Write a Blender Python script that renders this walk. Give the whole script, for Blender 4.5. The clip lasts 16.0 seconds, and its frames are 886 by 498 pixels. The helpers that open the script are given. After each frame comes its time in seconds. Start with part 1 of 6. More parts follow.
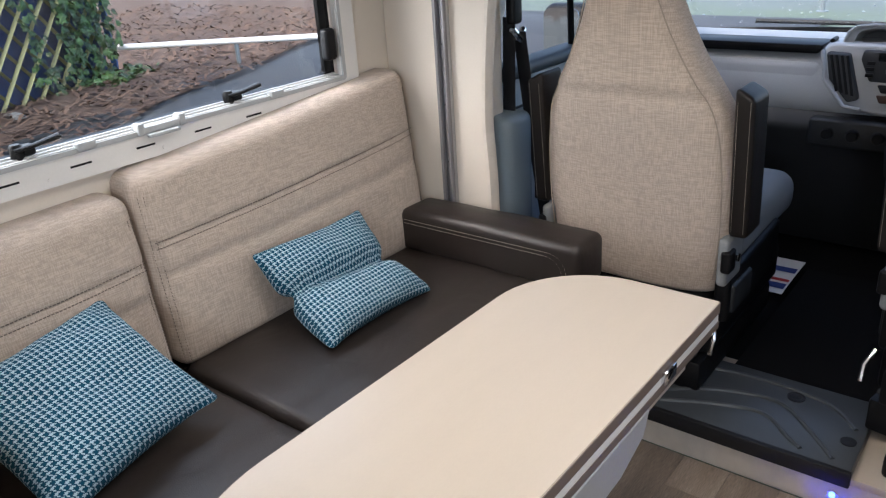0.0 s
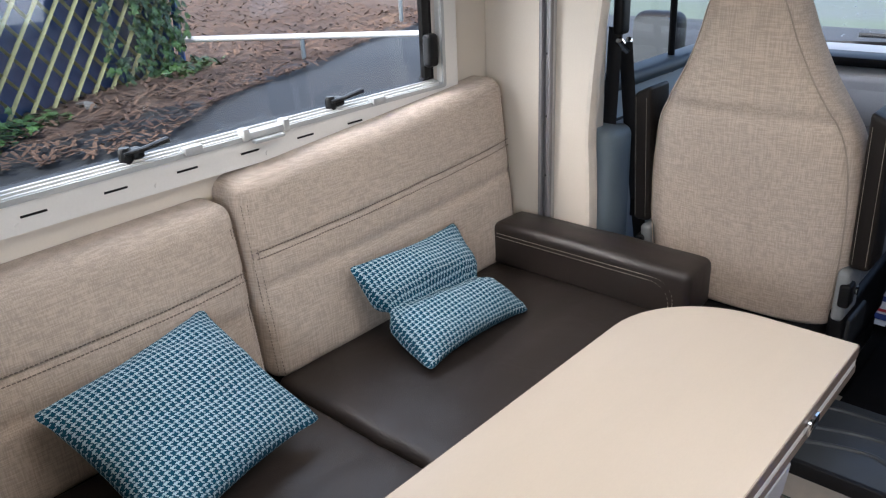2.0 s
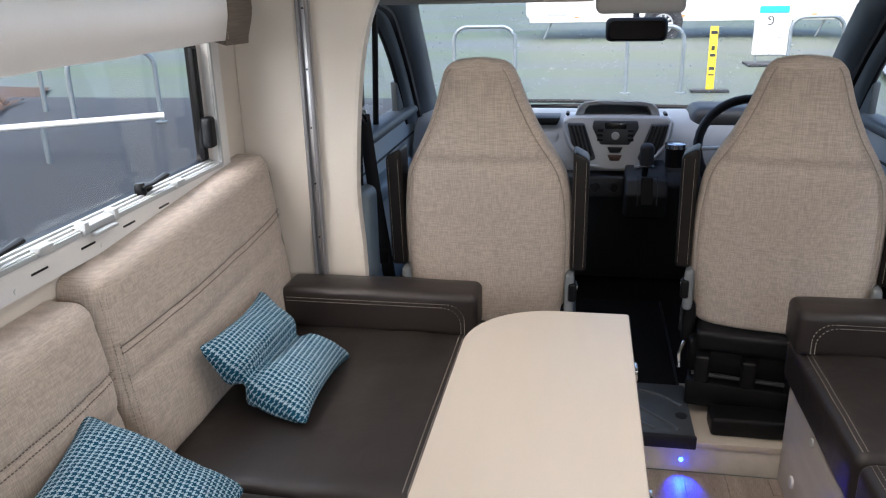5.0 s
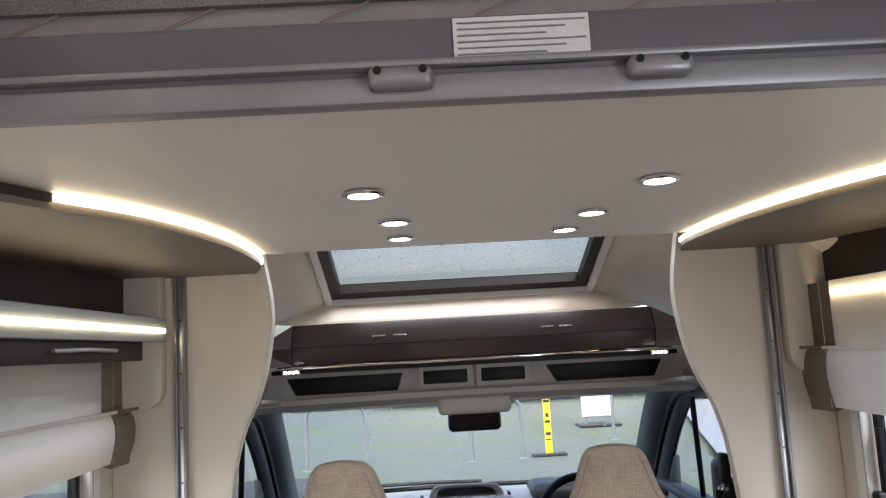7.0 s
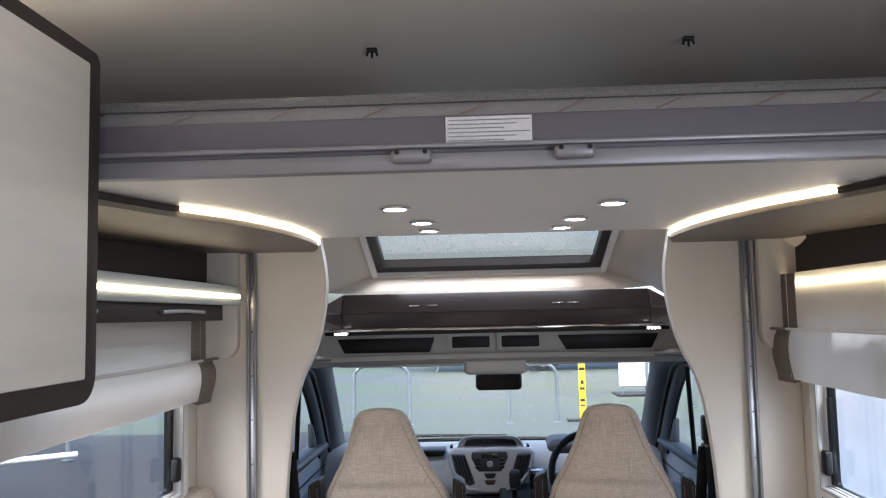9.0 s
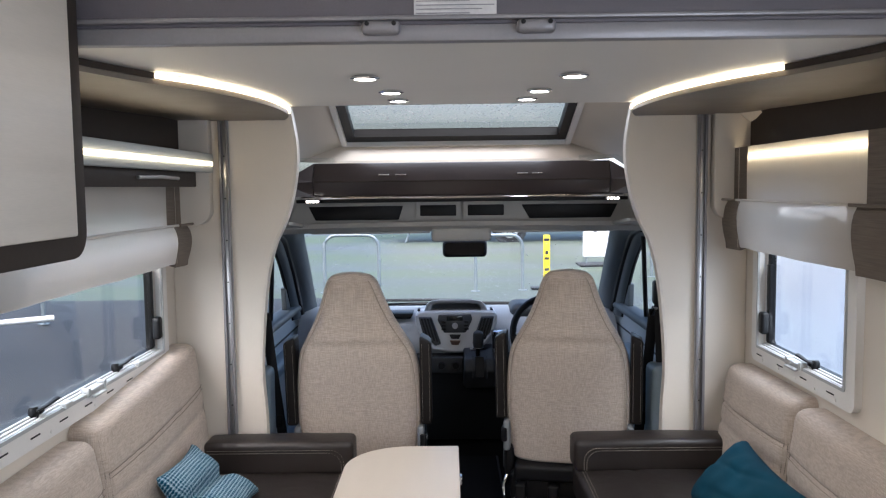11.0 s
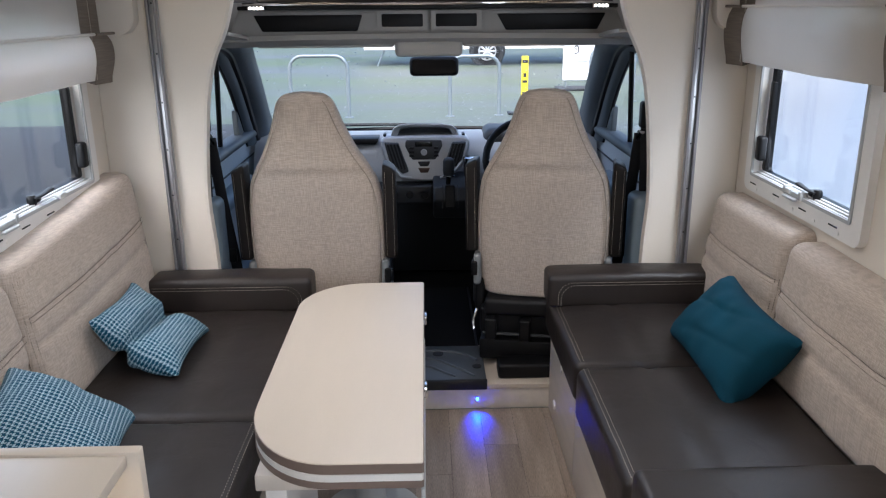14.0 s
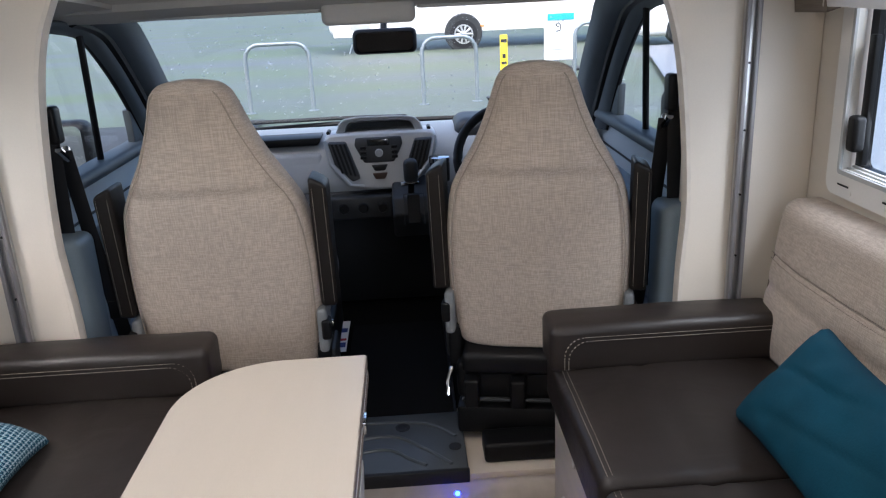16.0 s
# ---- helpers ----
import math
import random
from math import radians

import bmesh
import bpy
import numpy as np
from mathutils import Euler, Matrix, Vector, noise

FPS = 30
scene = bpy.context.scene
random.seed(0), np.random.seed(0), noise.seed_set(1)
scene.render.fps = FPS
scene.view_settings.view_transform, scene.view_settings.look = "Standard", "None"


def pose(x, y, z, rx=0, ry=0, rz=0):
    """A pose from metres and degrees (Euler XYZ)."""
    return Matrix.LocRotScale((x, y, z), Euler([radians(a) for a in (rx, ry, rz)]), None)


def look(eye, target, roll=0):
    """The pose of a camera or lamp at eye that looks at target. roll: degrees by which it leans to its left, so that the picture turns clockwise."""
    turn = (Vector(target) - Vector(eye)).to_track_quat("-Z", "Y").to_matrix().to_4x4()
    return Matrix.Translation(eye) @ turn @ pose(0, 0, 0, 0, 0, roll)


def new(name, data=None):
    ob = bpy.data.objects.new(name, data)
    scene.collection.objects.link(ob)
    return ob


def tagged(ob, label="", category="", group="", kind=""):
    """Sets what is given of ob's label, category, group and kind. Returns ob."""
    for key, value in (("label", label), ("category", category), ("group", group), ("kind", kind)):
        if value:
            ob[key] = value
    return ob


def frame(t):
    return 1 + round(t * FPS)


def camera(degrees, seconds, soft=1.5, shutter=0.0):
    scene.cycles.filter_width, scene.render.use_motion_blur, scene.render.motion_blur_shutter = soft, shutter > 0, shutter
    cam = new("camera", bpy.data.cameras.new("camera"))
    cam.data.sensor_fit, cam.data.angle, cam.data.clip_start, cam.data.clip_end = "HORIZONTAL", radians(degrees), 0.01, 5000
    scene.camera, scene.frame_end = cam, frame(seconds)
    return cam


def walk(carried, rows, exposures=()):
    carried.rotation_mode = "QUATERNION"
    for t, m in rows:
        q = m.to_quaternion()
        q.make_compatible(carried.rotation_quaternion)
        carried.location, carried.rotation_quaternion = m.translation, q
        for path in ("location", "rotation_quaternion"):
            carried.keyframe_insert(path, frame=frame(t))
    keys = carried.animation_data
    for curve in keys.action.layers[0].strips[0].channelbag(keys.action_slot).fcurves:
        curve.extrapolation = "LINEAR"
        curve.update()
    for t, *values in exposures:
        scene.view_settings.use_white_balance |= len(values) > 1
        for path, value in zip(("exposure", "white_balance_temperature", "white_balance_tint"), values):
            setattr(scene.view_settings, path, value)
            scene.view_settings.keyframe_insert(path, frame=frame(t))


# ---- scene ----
cam = camera(59.2, 16.0, 1.2)
PATH = [
    (0, (0.413, -1.64, 1.34), (-0.754, -0.223, 0.545), -3.8),
    (0.5, (0.435, -1.643, 1.343), (-0.917, -0.402, 0.549), -3.8),
    (1, (0.437, -1.641, 1.361), (-1.003, -0.511, 0.554), -3.2),
    (1.5, (0.371, -1.648, 1.347), (-1.02, -0.451, 0.552), -2.5),
    (2, (0.253, -1.661, 1.358), (-0.993, -0.313, 0.564), -2.6),
    (2.5, (0.17, -1.673, 1.351), (-0.898, -0.191, 0.538), -3.0),
    (3, (0.125, -1.661, 1.345), (-0.863, -0.127, 0.526), -3.2),
    (5.5, (-0.158, -2.198, 1.428), (-0.279, -0.271, 0.908), -1.4),
    (6, (-0.158, -2.269, 1.468), (-0.086, -0.293, 1.165), -2.4),
    (6.5, (-0.152, -2.318, 1.487), (-0.009, -0.324, 1.463), -3.6),
    (7, (-0.132, -2.404, 1.532), (-0.086, -0.42, 1.785), -3.2),
    (7.5, (-0.104, -2.502, 1.544), (-0.138, -0.543, 1.943), -2.2),
    (8, (-0.045, -2.655, 1.538), (-0.149, -0.682, 1.852), -1.5),
    (10.5, (-0.054, -2.97, 1.557), (-0.087, -0.97, 1.535), -0.7),
    (11, (-0.04, -2.973, 1.533), (-0.055, -0.979, 1.375), -0.7),
    (11.5, (-0.027, -2.962, 1.516), (-0.005, -0.982, 1.235), -0.4),
    (12, (-0.025, -2.961, 1.497), (0.022, -0.998, 1.12), -0.4),
    (12.5, (-0.028, -2.97, 1.478), (0.03, -1.022, 1.026), -0.3),
    (13, (-0.016, -2.957, 1.476), (0.04, -1.026, 0.959), -0.3),
    (13.5, (-0.023, -2.851, 1.475), (0.041, -0.932, 0.914), -0.2),
    (14, (0.0, -2.686, 1.479), (0.039, -0.776, 0.887), -0.5),
    (14.5, (0.009, -2.533, 1.437), (0.043, -0.636, 0.805), -1.3),
    (15, (-0.024, -2.308, 1.383), (0.117, -0.412, 0.761), -2.7),
    (15.5, (-0.003, -2.096, 1.362), (0.193, -0.205, 0.741), -3.3),
    (16, (0.106, -1.856, 1.369), (0.176, 0.043, 0.747), -2.8),
]
walk(cam, [(t, look(eye, target, roll)) for t, eye, target, roll in PATH], exposures=[(0.0, 1.85, 6150, 12), (2.0, 1.85, 6100, 12), (3.0, 1.8, 5900, 12), (5.5, 1.65, 6250, 12), (6.5, 1.6, 6400, 12), (7.5, 1.68, 6350, 12), (8.0, 1.74, 6200, 12), (10.5, 1.65, 5950, 12), (14.0, 1.65, 5900, 12), (16.0, 1.6, 5950, 12)])

# ---- world, sun, exposure ----
world = bpy.data.worlds.new("overcast_sky")
scene.world = world
world.use_nodes = True
wn = world.node_tree.nodes
sky = wn.new("ShaderNodeTexSky")
sky.sky_type, sky.sun_disc = "NISHITA", False
sky.sun_elevation, sky.sun_rotation = radians(48), radians(215)
sky.air_density, sky.dust_density, sky.ozone_density = 1.0, 4.0, 1.0
wn["Background"].inputs["Strength"].default_value = 0.15
world.node_tree.links.new(sky.outputs[0], wn["Background"].inputs["Color"])
sun = new("sun", bpy.data.lights.new("sun", "SUN"))
sun.data.energy, sun.data.angle, sun.data.color = 1.5, radians(30), (1, 0.97, 0.93)
sun.matrix_world = pose(0, 0, 20, 42, 0, 215 - 180)


# ---- materials ----
def mat(name, col, rough=0.5, metal=0.0, var=0.06, scale=6.0, grain=120.0, gvar=0.05, bump=0.05, col2=None, spec=0.5,
        emit=None, power=0.0, coat=0.0, stretch=(1, 1, 1), sheen=0.0, rvar=0.07, soft=0.0):
    m = bpy.data.materials.new(name)
    m.use_nodes = True
    nt = m.node_tree
    p = nt.nodes["Principled BSDF"]
    L = nt.links.new
    co = nt.nodes.new("ShaderNodeTexCoord")
    mp = nt.nodes.new("ShaderNodeMapping")
    mp.inputs["Scale"].default_value = stretch
    L(co.outputs["Object"], mp.inputs[0])
    a = nt.nodes.new("ShaderNodeTexNoise")
    a.inputs["Scale"].default_value, a.inputs["Detail"].default_value = scale, 4
    b = nt.nodes.new("ShaderNodeTexNoise")
    b.inputs["Scale"].default_value, b.inputs["Detail"].default_value = grain, 3
    L(mp.outputs[0], a.inputs["Vector"])
    L(mp.outputs[0], b.inputs["Vector"])
    c2 = col2 or [c * (1 - 2.2 * var) for c in col]
    mix = nt.nodes.new("ShaderNodeMix")
    mix.data_type = "RGBA"
    mix.inputs["A"].default_value, mix.inputs["B"].default_value = (*c2, 1), (*col, 1)
    ramp = nt.nodes.new("ShaderNodeMapRange")
    ramp.inputs["From Min"].default_value, ramp.inputs["From Max"].default_value = 0.32, 0.68
    L(a.outputs["Fac"], ramp.inputs["Value"])
    L(ramp.outputs[0], mix.inputs["Factor"])
    g = nt.nodes.new("ShaderNodeMix")
    g.data_type, g.blend_type = "RGBA", "MULTIPLY"
    g.inputs["Factor"].default_value = 1.0
    gr = nt.nodes.new("ShaderNodeMapRange")
    gr.inputs["From Min"].default_value, gr.inputs["From Max"].default_value = 0.3, 0.7
    gr.inputs["To Min"].default_value, gr.inputs["To Max"].default_value = 1 - 2 * gvar, 1.0
    L(b.outputs["Fac"], gr.inputs["Value"])
    L(mix.outputs["Result"], g.inputs["A"])
    L(gr.outputs[0], g.inputs["B"])
    L(g.outputs["Result"], p.inputs["Base Color"])
    rr = nt.nodes.new("ShaderNodeMapRange")
    rr.inputs["To Min"].default_value, rr.inputs["To Max"].default_value = max(rough - rvar, 0), min(rough + rvar, 1)
    L(a.outputs["Fac"], rr.inputs["Value"])
    L(rr.outputs[0], p.inputs["Roughness"])
    p.inputs["Metallic"].default_value = metal
    p.inputs["Specular IOR Level"].default_value = spec
    p.inputs["Coat Weight"].default_value = coat
    p.inputs["Sheen Weight"].default_value = sheen
    if bump:
        bp = nt.nodes.new("ShaderNodeBump")
        bp.inputs["Strength"].default_value, bp.inputs["Distance"].default_value = bump, 0.002
        L(b.outputs["Fac"], bp.inputs["Height"])
        L(bp.outputs[0], p.inputs["Normal"])
        if soft:
            w = nt.nodes.new("ShaderNodeTexNoise")
            w.inputs["Scale"].default_value, w.inputs["Detail"].default_value, w.inputs["Distortion"].default_value = 11, 2, 0.8
            L(co.outputs["Object"], w.inputs["Vector"])
            bs = nt.nodes.new("ShaderNodeBump")
            bs.inputs["Strength"].default_value, bs.inputs["Distance"].default_value = soft, 0.02
            L(w.outputs["Fac"], bs.inputs["Height"])
            L(bs.outputs[0], bp.inputs["Normal"])
    if emit:
        p.inputs["Emission Color"].default_value = (*emit, 1)
        p.inputs["Emission Strength"].default_value = power
    return m


def weave(name, col, col2, threads=420.0, rough=0.9, bump=0.2):
    """Woven upholstery: crossing threads with slubs."""
    m = mat(name, col, rough, var=0.05, scale=4, grain=160, gvar=0.02, bump=0, col2=col2, sheen=0.15, spec=0.2)
    nt = m.node_tree
    L = nt.links.new
    p = nt.nodes["Principled BSDF"]
    co = nt.nodes.new("ShaderNodeTexCoord")
    heights = []
    for sc in ((threads, threads, 14), (40, 40, threads)):
        mp = nt.nodes.new("ShaderNodeMapping")
        mp.inputs["Scale"].default_value = sc
        L(co.outputs["Object"], mp.inputs[0])
        n = nt.nodes.new("ShaderNodeTexNoise")
        n.inputs["Scale"].default_value, n.inputs["Detail"].default_value = 1.0, 0.5
        L(mp.outputs[0], n.inputs["Vector"])
        heights.append(n)
    add = nt.nodes.new("ShaderNodeMath")
    add.operation = "ADD"
    L(heights[0].outputs["Fac"], add.inputs[0])
    L(heights[1].outputs["Fac"], add.inputs[1])
    rng = nt.nodes.new("ShaderNodeMapRange")
    rng.inputs["From Min"].default_value, rng.inputs["From Max"].default_value = 0.75, 1.25
    rng.inputs["To Min"].default_value, rng.inputs["To Max"].default_value = 0.80, 1.08
    L(add.outputs[0], rng.inputs["Value"])
    mul = nt.nodes.new("ShaderNodeMix")
    mul.data_type, mul.blend_type = "RGBA", "MULTIPLY"
    mul.inputs["Factor"].default_value = 1.0
    old = p.inputs["Base Color"].links[0].from_socket
    L(old, mul.inputs["A"])
    L(rng.outputs[0], mul.inputs["B"])
    L(mul.outputs["Result"], p.inputs["Base Color"])
    bp = nt.nodes.new("ShaderNodeBump")
    bp.inputs["Strength"].default_value, bp.inputs["Distance"].default_value = bump, 0.001
    L(add.outputs[0], bp.inputs["Height"])
    L(bp.outputs[0], p.inputs["Normal"])
    return m


def houndstooth(name, dark, light, thread=0.00135):
    """Twill of dark and light threads by turns, laid out by the mesh's UVs in metres."""
    m = bpy.data.materials.new(name)
    m.use_nodes = True
    nt = m.node_tree
    L = nt.links.new
    p = nt.nodes["Principled BSDF"]
    uv = nt.nodes.new("ShaderNodeTexCoord")
    sep = nt.nodes.new("ShaderNodeSeparateXYZ")
    L(uv.outputs["UV"], sep.inputs[0])

    def op(kind, a, b=None):
        n = nt.nodes.new("ShaderNodeMath")
        n.operation = kind
        for k, v in enumerate((a, b)):
            if v is None:
                continue
            if isinstance(v, (int, float)):
                n.inputs[k].default_value = v
            else:
                L(v, n.inputs[k])
        return n.outputs[0]

    x = op("FLOOR", op("DIVIDE", op("ADD", sep.outputs[0], 5.0), thread))
    y = op("FLOOR", op("DIVIDE", op("ADD", sep.outputs[1], 5.0), thread))
    warp = op("GREATER_THAN", op("MODULO", x, 8.0), 4.5)
    weft = op("GREATER_THAN", op("MODULO", y, 8.0), 4.5)
    over = op("LESS_THAN", op("MODULO", op("ADD", x, y), 4.0), 2.0)
    pick = op("ADD", op("MULTIPLY", over, warp), op("MULTIPLY", op("SUBTRACT", 1.0, over), weft))
    mix = nt.nodes.new("ShaderNodeMix")
    mix.data_type = "RGBA"
    mix.inputs["A"].default_value, mix.inputs["B"].default_value = (*dark, 1), (*light, 1)
    L(pick, mix.inputs["Factor"])
    L(mix.outputs["Result"], p.inputs["Base Color"])
    p.inputs["Roughness"].default_value = 0.85
    p.inputs["Specular IOR Level"].default_value = 0.2
    n = nt.nodes.new("ShaderNodeTexNoise")
    n.inputs["Scale"].default_value = 25
    bp = nt.nodes.new("ShaderNodeBump")
    bp.inputs["Strength"].default_value, bp.inputs["Distance"].default_value = 0.3, 0.004
    L(n.outputs["Fac"], bp.inputs["Height"])
    L(bp.outputs[0], p.inputs["Normal"])
    return m


def clear(name, tint=(0.95, 0.97, 0.97), gloss=1.0):
    """Thin pane: straight through, with a mirror-like gloss by Fresnel."""
    m = bpy.data.materials.new(name)
    m.use_nodes = True
    nt = m.node_tree
    nt.nodes.remove(nt.nodes["Principled BSDF"])
    t = nt.nodes.new("ShaderNodeBsdfTransparent")
    t.inputs[0].default_value = (*tint, 1)
    g = nt.nodes.new("ShaderNodeBsdfGlossy")
    g.inputs["Roughness"].default_value = 0.02
    f = nt.nodes.new("ShaderNodeLayerWeight")
    f.inputs[0].default_value = 0.5
    pw = nt.nodes.new("ShaderNodeMath")
    pw.operation = "POWER"
    pw.inputs[1].default_value = 4.0
    k = nt.nodes.new("ShaderNodeMath")
    k.operation = "MULTIPLY_ADD"
    k.inputs[1].default_value, k.inputs[2].default_value = 0.7 * gloss, 0.04
    k.use_clamp = True
    mix = nt.nodes.new("ShaderNodeMixShader")
    nt.links.new(f.outputs["Facing"], pw.inputs[0])
    nt.links.new(pw.outputs[0], k.inputs[0])
    nt.links.new(k.outputs[0], mix.inputs[0])
    nt.links.new(t.outputs[0], mix.inputs[1])
    nt.links.new(g.outputs[0], mix.inputs[2])
    nt.links.new(mix.outputs[0], nt.nodes["Material Output"].inputs["Surface"])
    return m


def sheer(name, col, through_part):
    """Thin cloth that lets part of the light through."""
    m = mat(name, col, 0.9, var=0.03, scale=5, grain=300, gvar=0.04, bump=0.15, spec=0.1)
    nt = m.node_tree
    p = nt.nodes["Principled BSDF"]
    t = nt.nodes.new("ShaderNodeBsdfTranslucent")
    t.inputs[0].default_value = (*col, 1)
    tr = nt.nodes.new("ShaderNodeBsdfTransparent")
    m1, m2 = nt.nodes.new("ShaderNodeMixShader"), nt.nodes.new("ShaderNodeMixShader")
    m1.inputs[0].default_value, m2.inputs[0].default_value = 0.6, through_part
    nt.links.new(p.outputs[0], m1.inputs[1])
    nt.links.new(t.outputs[0], m1.inputs[2])
    nt.links.new(m1.outputs[0], m2.inputs[1])
    nt.links.new(tr.outputs[0], m2.inputs[2])
    nt.links.new(m2.outputs[0], nt.nodes["Material Output"].inputs["Surface"])
    return m


CREAM = mat("cream_wall_board", (0.70, 0.635, 0.555), 0.55, var=0.025, scale=2.5, grain=220, gvar=0.015, bump=0.04)
PANEL = mat("cream_furniture_laminate", (0.69, 0.63, 0.56), 0.42, var=0.045, scale=3, grain=60, gvar=0.025, bump=0.02, stretch=(9, 0.7, 9), rvar=0.03)
CEIL = mat("ceiling_board", (0.60, 0.565, 0.51), 0.5, var=0.02, scale=2, grain=260, gvar=0.012, bump=0.03)
TABLE = mat("cream_table_laminate", (0.58, 0.505, 0.42), 0.34, var=0.012, scale=4, grain=150, gvar=0.015, bump=0.012, stretch=(6, 1, 1), rvar=0.015)
EDGE = mat("taupe_edge_band", (0.20, 0.15, 0.125), 0.45, var=0.03, grain=80, gvar=0.03, bump=0.02)
BROWN = mat("dark_brown_laminate", (0.040, 0.031, 0.026), 0.6, spec=0.2, var=0.05, scale=5, grain=90, gvar=0.05, bump=0.03)
GLOSSBROWN = mat("glossy_brown_lacquer", (0.050, 0.038, 0.037), 0.30, var=0.03, scale=3, grain=50, gvar=0.02, bump=0.0, coat=0.15)
LEATHER = mat("brown_leatherette", (0.027, 0.0202, 0.0176), 0.42, var=0.06, scale=7, grain=420, gvar=0.10, bump=0.18, rvar=0.03, spec=0.5, soft=0.10)
STITCH = mat("pale_stitching", (0.50, 0.45, 0.38), 0.8, bump=0)
PIPE = mat("beige_seam_piping", (0.36, 0.30, 0.25), 0.85, bump=0)
SEAM = mat("brown_seam_thread", (0.20, 0.165, 0.14), 0.85, bump=0)
FABRIC = weave("beige_woven_fabric", (0.50, 0.420, 0.352), (0.472, 0.395, 0.332), threads=480.0)
HOUND = houndstooth("teal_houndstooth_cloth", (0.003, 0.058, 0.106), (0.37, 0.51, 0.585))
TEAL = mat("plain_teal_cloth", (0.004, 0.057, 0.096), 0.85, var=0.08, scale=12, grain=300, gvar=0.06, bump=0.25, sheen=0.0, spec=0.2)
ALU = mat("brushed_aluminium", (0.55, 0.55, 0.56), 0.35, metal=0.9, var=0.04, scale=20, grain=300, gvar=0.05, bump=0.05, stretch=(1, 1, 0.1))
GREYALU = mat("grey_painted_rail", (0.24, 0.23, 0.245), 0.4, metal=0.3, var=0.04, scale=10, grain=200, gvar=0.03, bump=0.04)
WHITEPL = mat("white_plastic", (0.78, 0.76, 0.73), 0.4, var=0.02, scale=4, grain=200, gvar=0.015, bump=0.03)
GUIDE = mat("pale_blind_guide", (0.60, 0.60, 0.59), 0.4, var=0.03, bump=0.02)
GREYPL = mat("pale_grey_plastic", (0.45, 0.46, 0.46), 0.4, var=0.03, scale=5, grain=250, gvar=0.03, bump=0.04)
BLACKPL = mat("black_plastic", (0.006, 0.006, 0.007), 0.45, var=0.08, scale=9, grain=300, gvar=0.08, bump=0.08, spec=0.25)
RUBBER = mat("black_rubber", (0.014, 0.014, 0.016), 0.5, var=0.06, scale=8, grain=400, gvar=0.1, bump=0.15, spec=0.3)
STEPMAT = mat("moulded_step_plastic", (0.060, 0.068, 0.078), 0.36, var=0.06, scale=8, grain=400, gvar=0.08, bump=0.12)
CARPET = mat("black_carpet", (0.010, 0.010, 0.011), 0.95, var=0.1, scale=20, grain=500, gvar=0.3, bump=0.5, spec=0.1)
DASH = mat("grey_dash_plastic", (0.35, 0.37, 0.39), 0.5, var=0.04, scale=5, grain=350, gvar=0.05, bump=0.12)
DASHLT = mat("silver_dash_trim", (0.46, 0.475, 0.49), 0.34, metal=0.25, var=0.03, scale=6, grain=300, gvar=0.03, bump=0.04)
DASHDK = mat("dark_dash_plastic", (0.022, 0.024, 0.027), 0.5, var=0.05, scale=6, grain=350, gvar=0.06, bump=0.12)
CABGREY = mat("blue_grey_cab_trim", (0.066, 0.082, 0.095), 0.55, var=0.03, scale=5, grain=300, gvar=0.04, bump=0.1)
HEADLN = mat("grey_headlining", (0.42, 0.41, 0.39), 0.85, var=0.03, scale=6, grain=500, gvar=0.05, bump=0.15)
DOORPALE = mat("pale_cab_door_plastic", (0.46, 0.50, 0.52), 0.45, var=0.03, scale=5, grain=300, gvar=0.04, bump=0.08)
LOWTRIM = mat("pale_blue_grey_trim", (0.20, 0.25, 0.29), 0.5, var=0.03, scale=5, grain=300, gvar=0.04, bump=0.08)
ARMBROWN = mat("dark_brown_armrest_leather", (0.012, 0.009, 0.008), 0.48, var=0.06, scale=7, grain=420, gvar=0.1, bump=0.15, rvar=0.03, spec=0.35)
GREYSEAT = mat("grey_leather_seat", (0.22, 0.23, 0.24), 0.42, var=0.05, scale=8, grain=300, gvar=0.05, bump=0.1)
CHROME = mat("chrome", (0.75, 0.75, 0.76), 0.12, metal=1.0, var=0.02, gvar=0.01, bump=0)
MIRROR = mat("mirror_strip", (0.55, 0.53, 0.52), 0.05, metal=1.0, var=0.02, gvar=0.01, bump=0)
LED = mat("warm_led_diffuser", (0.9, 0.85, 0.7), 0.4, emit=(1.0, 0.80, 0.50), power=2.7, bump=0)
SPOT = mat("spot_diffuser", (0.9, 0.88, 0.85), 0.4, emit=(1.0, 0.93, 0.82), power=3.0, bump=0)
BLUELED = mat("blue_led", (0.1, 0.2, 0.9), 0.4, emit=(0.05, 0.15, 1.0), power=4.0, bump=0)
GLASS = clear("window_glass", gloss=0.4)
TINTED = clear("tinted_roof_glass", (0.36, 0.34, 0.32))
SHEER = sheer("white_sheer_cloth", (0.88, 0.845, 0.80), 0.32)
TAUPE = mat("taupe_ribbed_cloth", (0.175, 0.135, 0.10), 0.85, var=0.03, scale=3, grain=9, gvar=0.16, bump=0.5, sheen=0.1, stretch=(1, 1, 28))
SHELF = mat("pale_blue_grey_shelf", (0.42, 0.45, 0.45), 0.45, var=0.02, scale=4, grain=100, gvar=0.02, bump=0.02)
BEDUNDER = mat("white_bed_board", (0.73, 0.71, 0.68), 0.45, var=0.02, scale=2, grain=260, gvar=0.012, bump=0.02, rvar=0.02)
BEDGREY = mat("grey_bed_valance", (0.105, 0.095, 0.110), 0.6, var=0.03, scale=4, grain=300, gvar=0.04, bump=0.1)
QUILT = mat("quilted_ticking", (0.20, 0.185, 0.18), 0.8, var=0.05, scale=12, grain=200, gvar=0.06, bump=0.2)
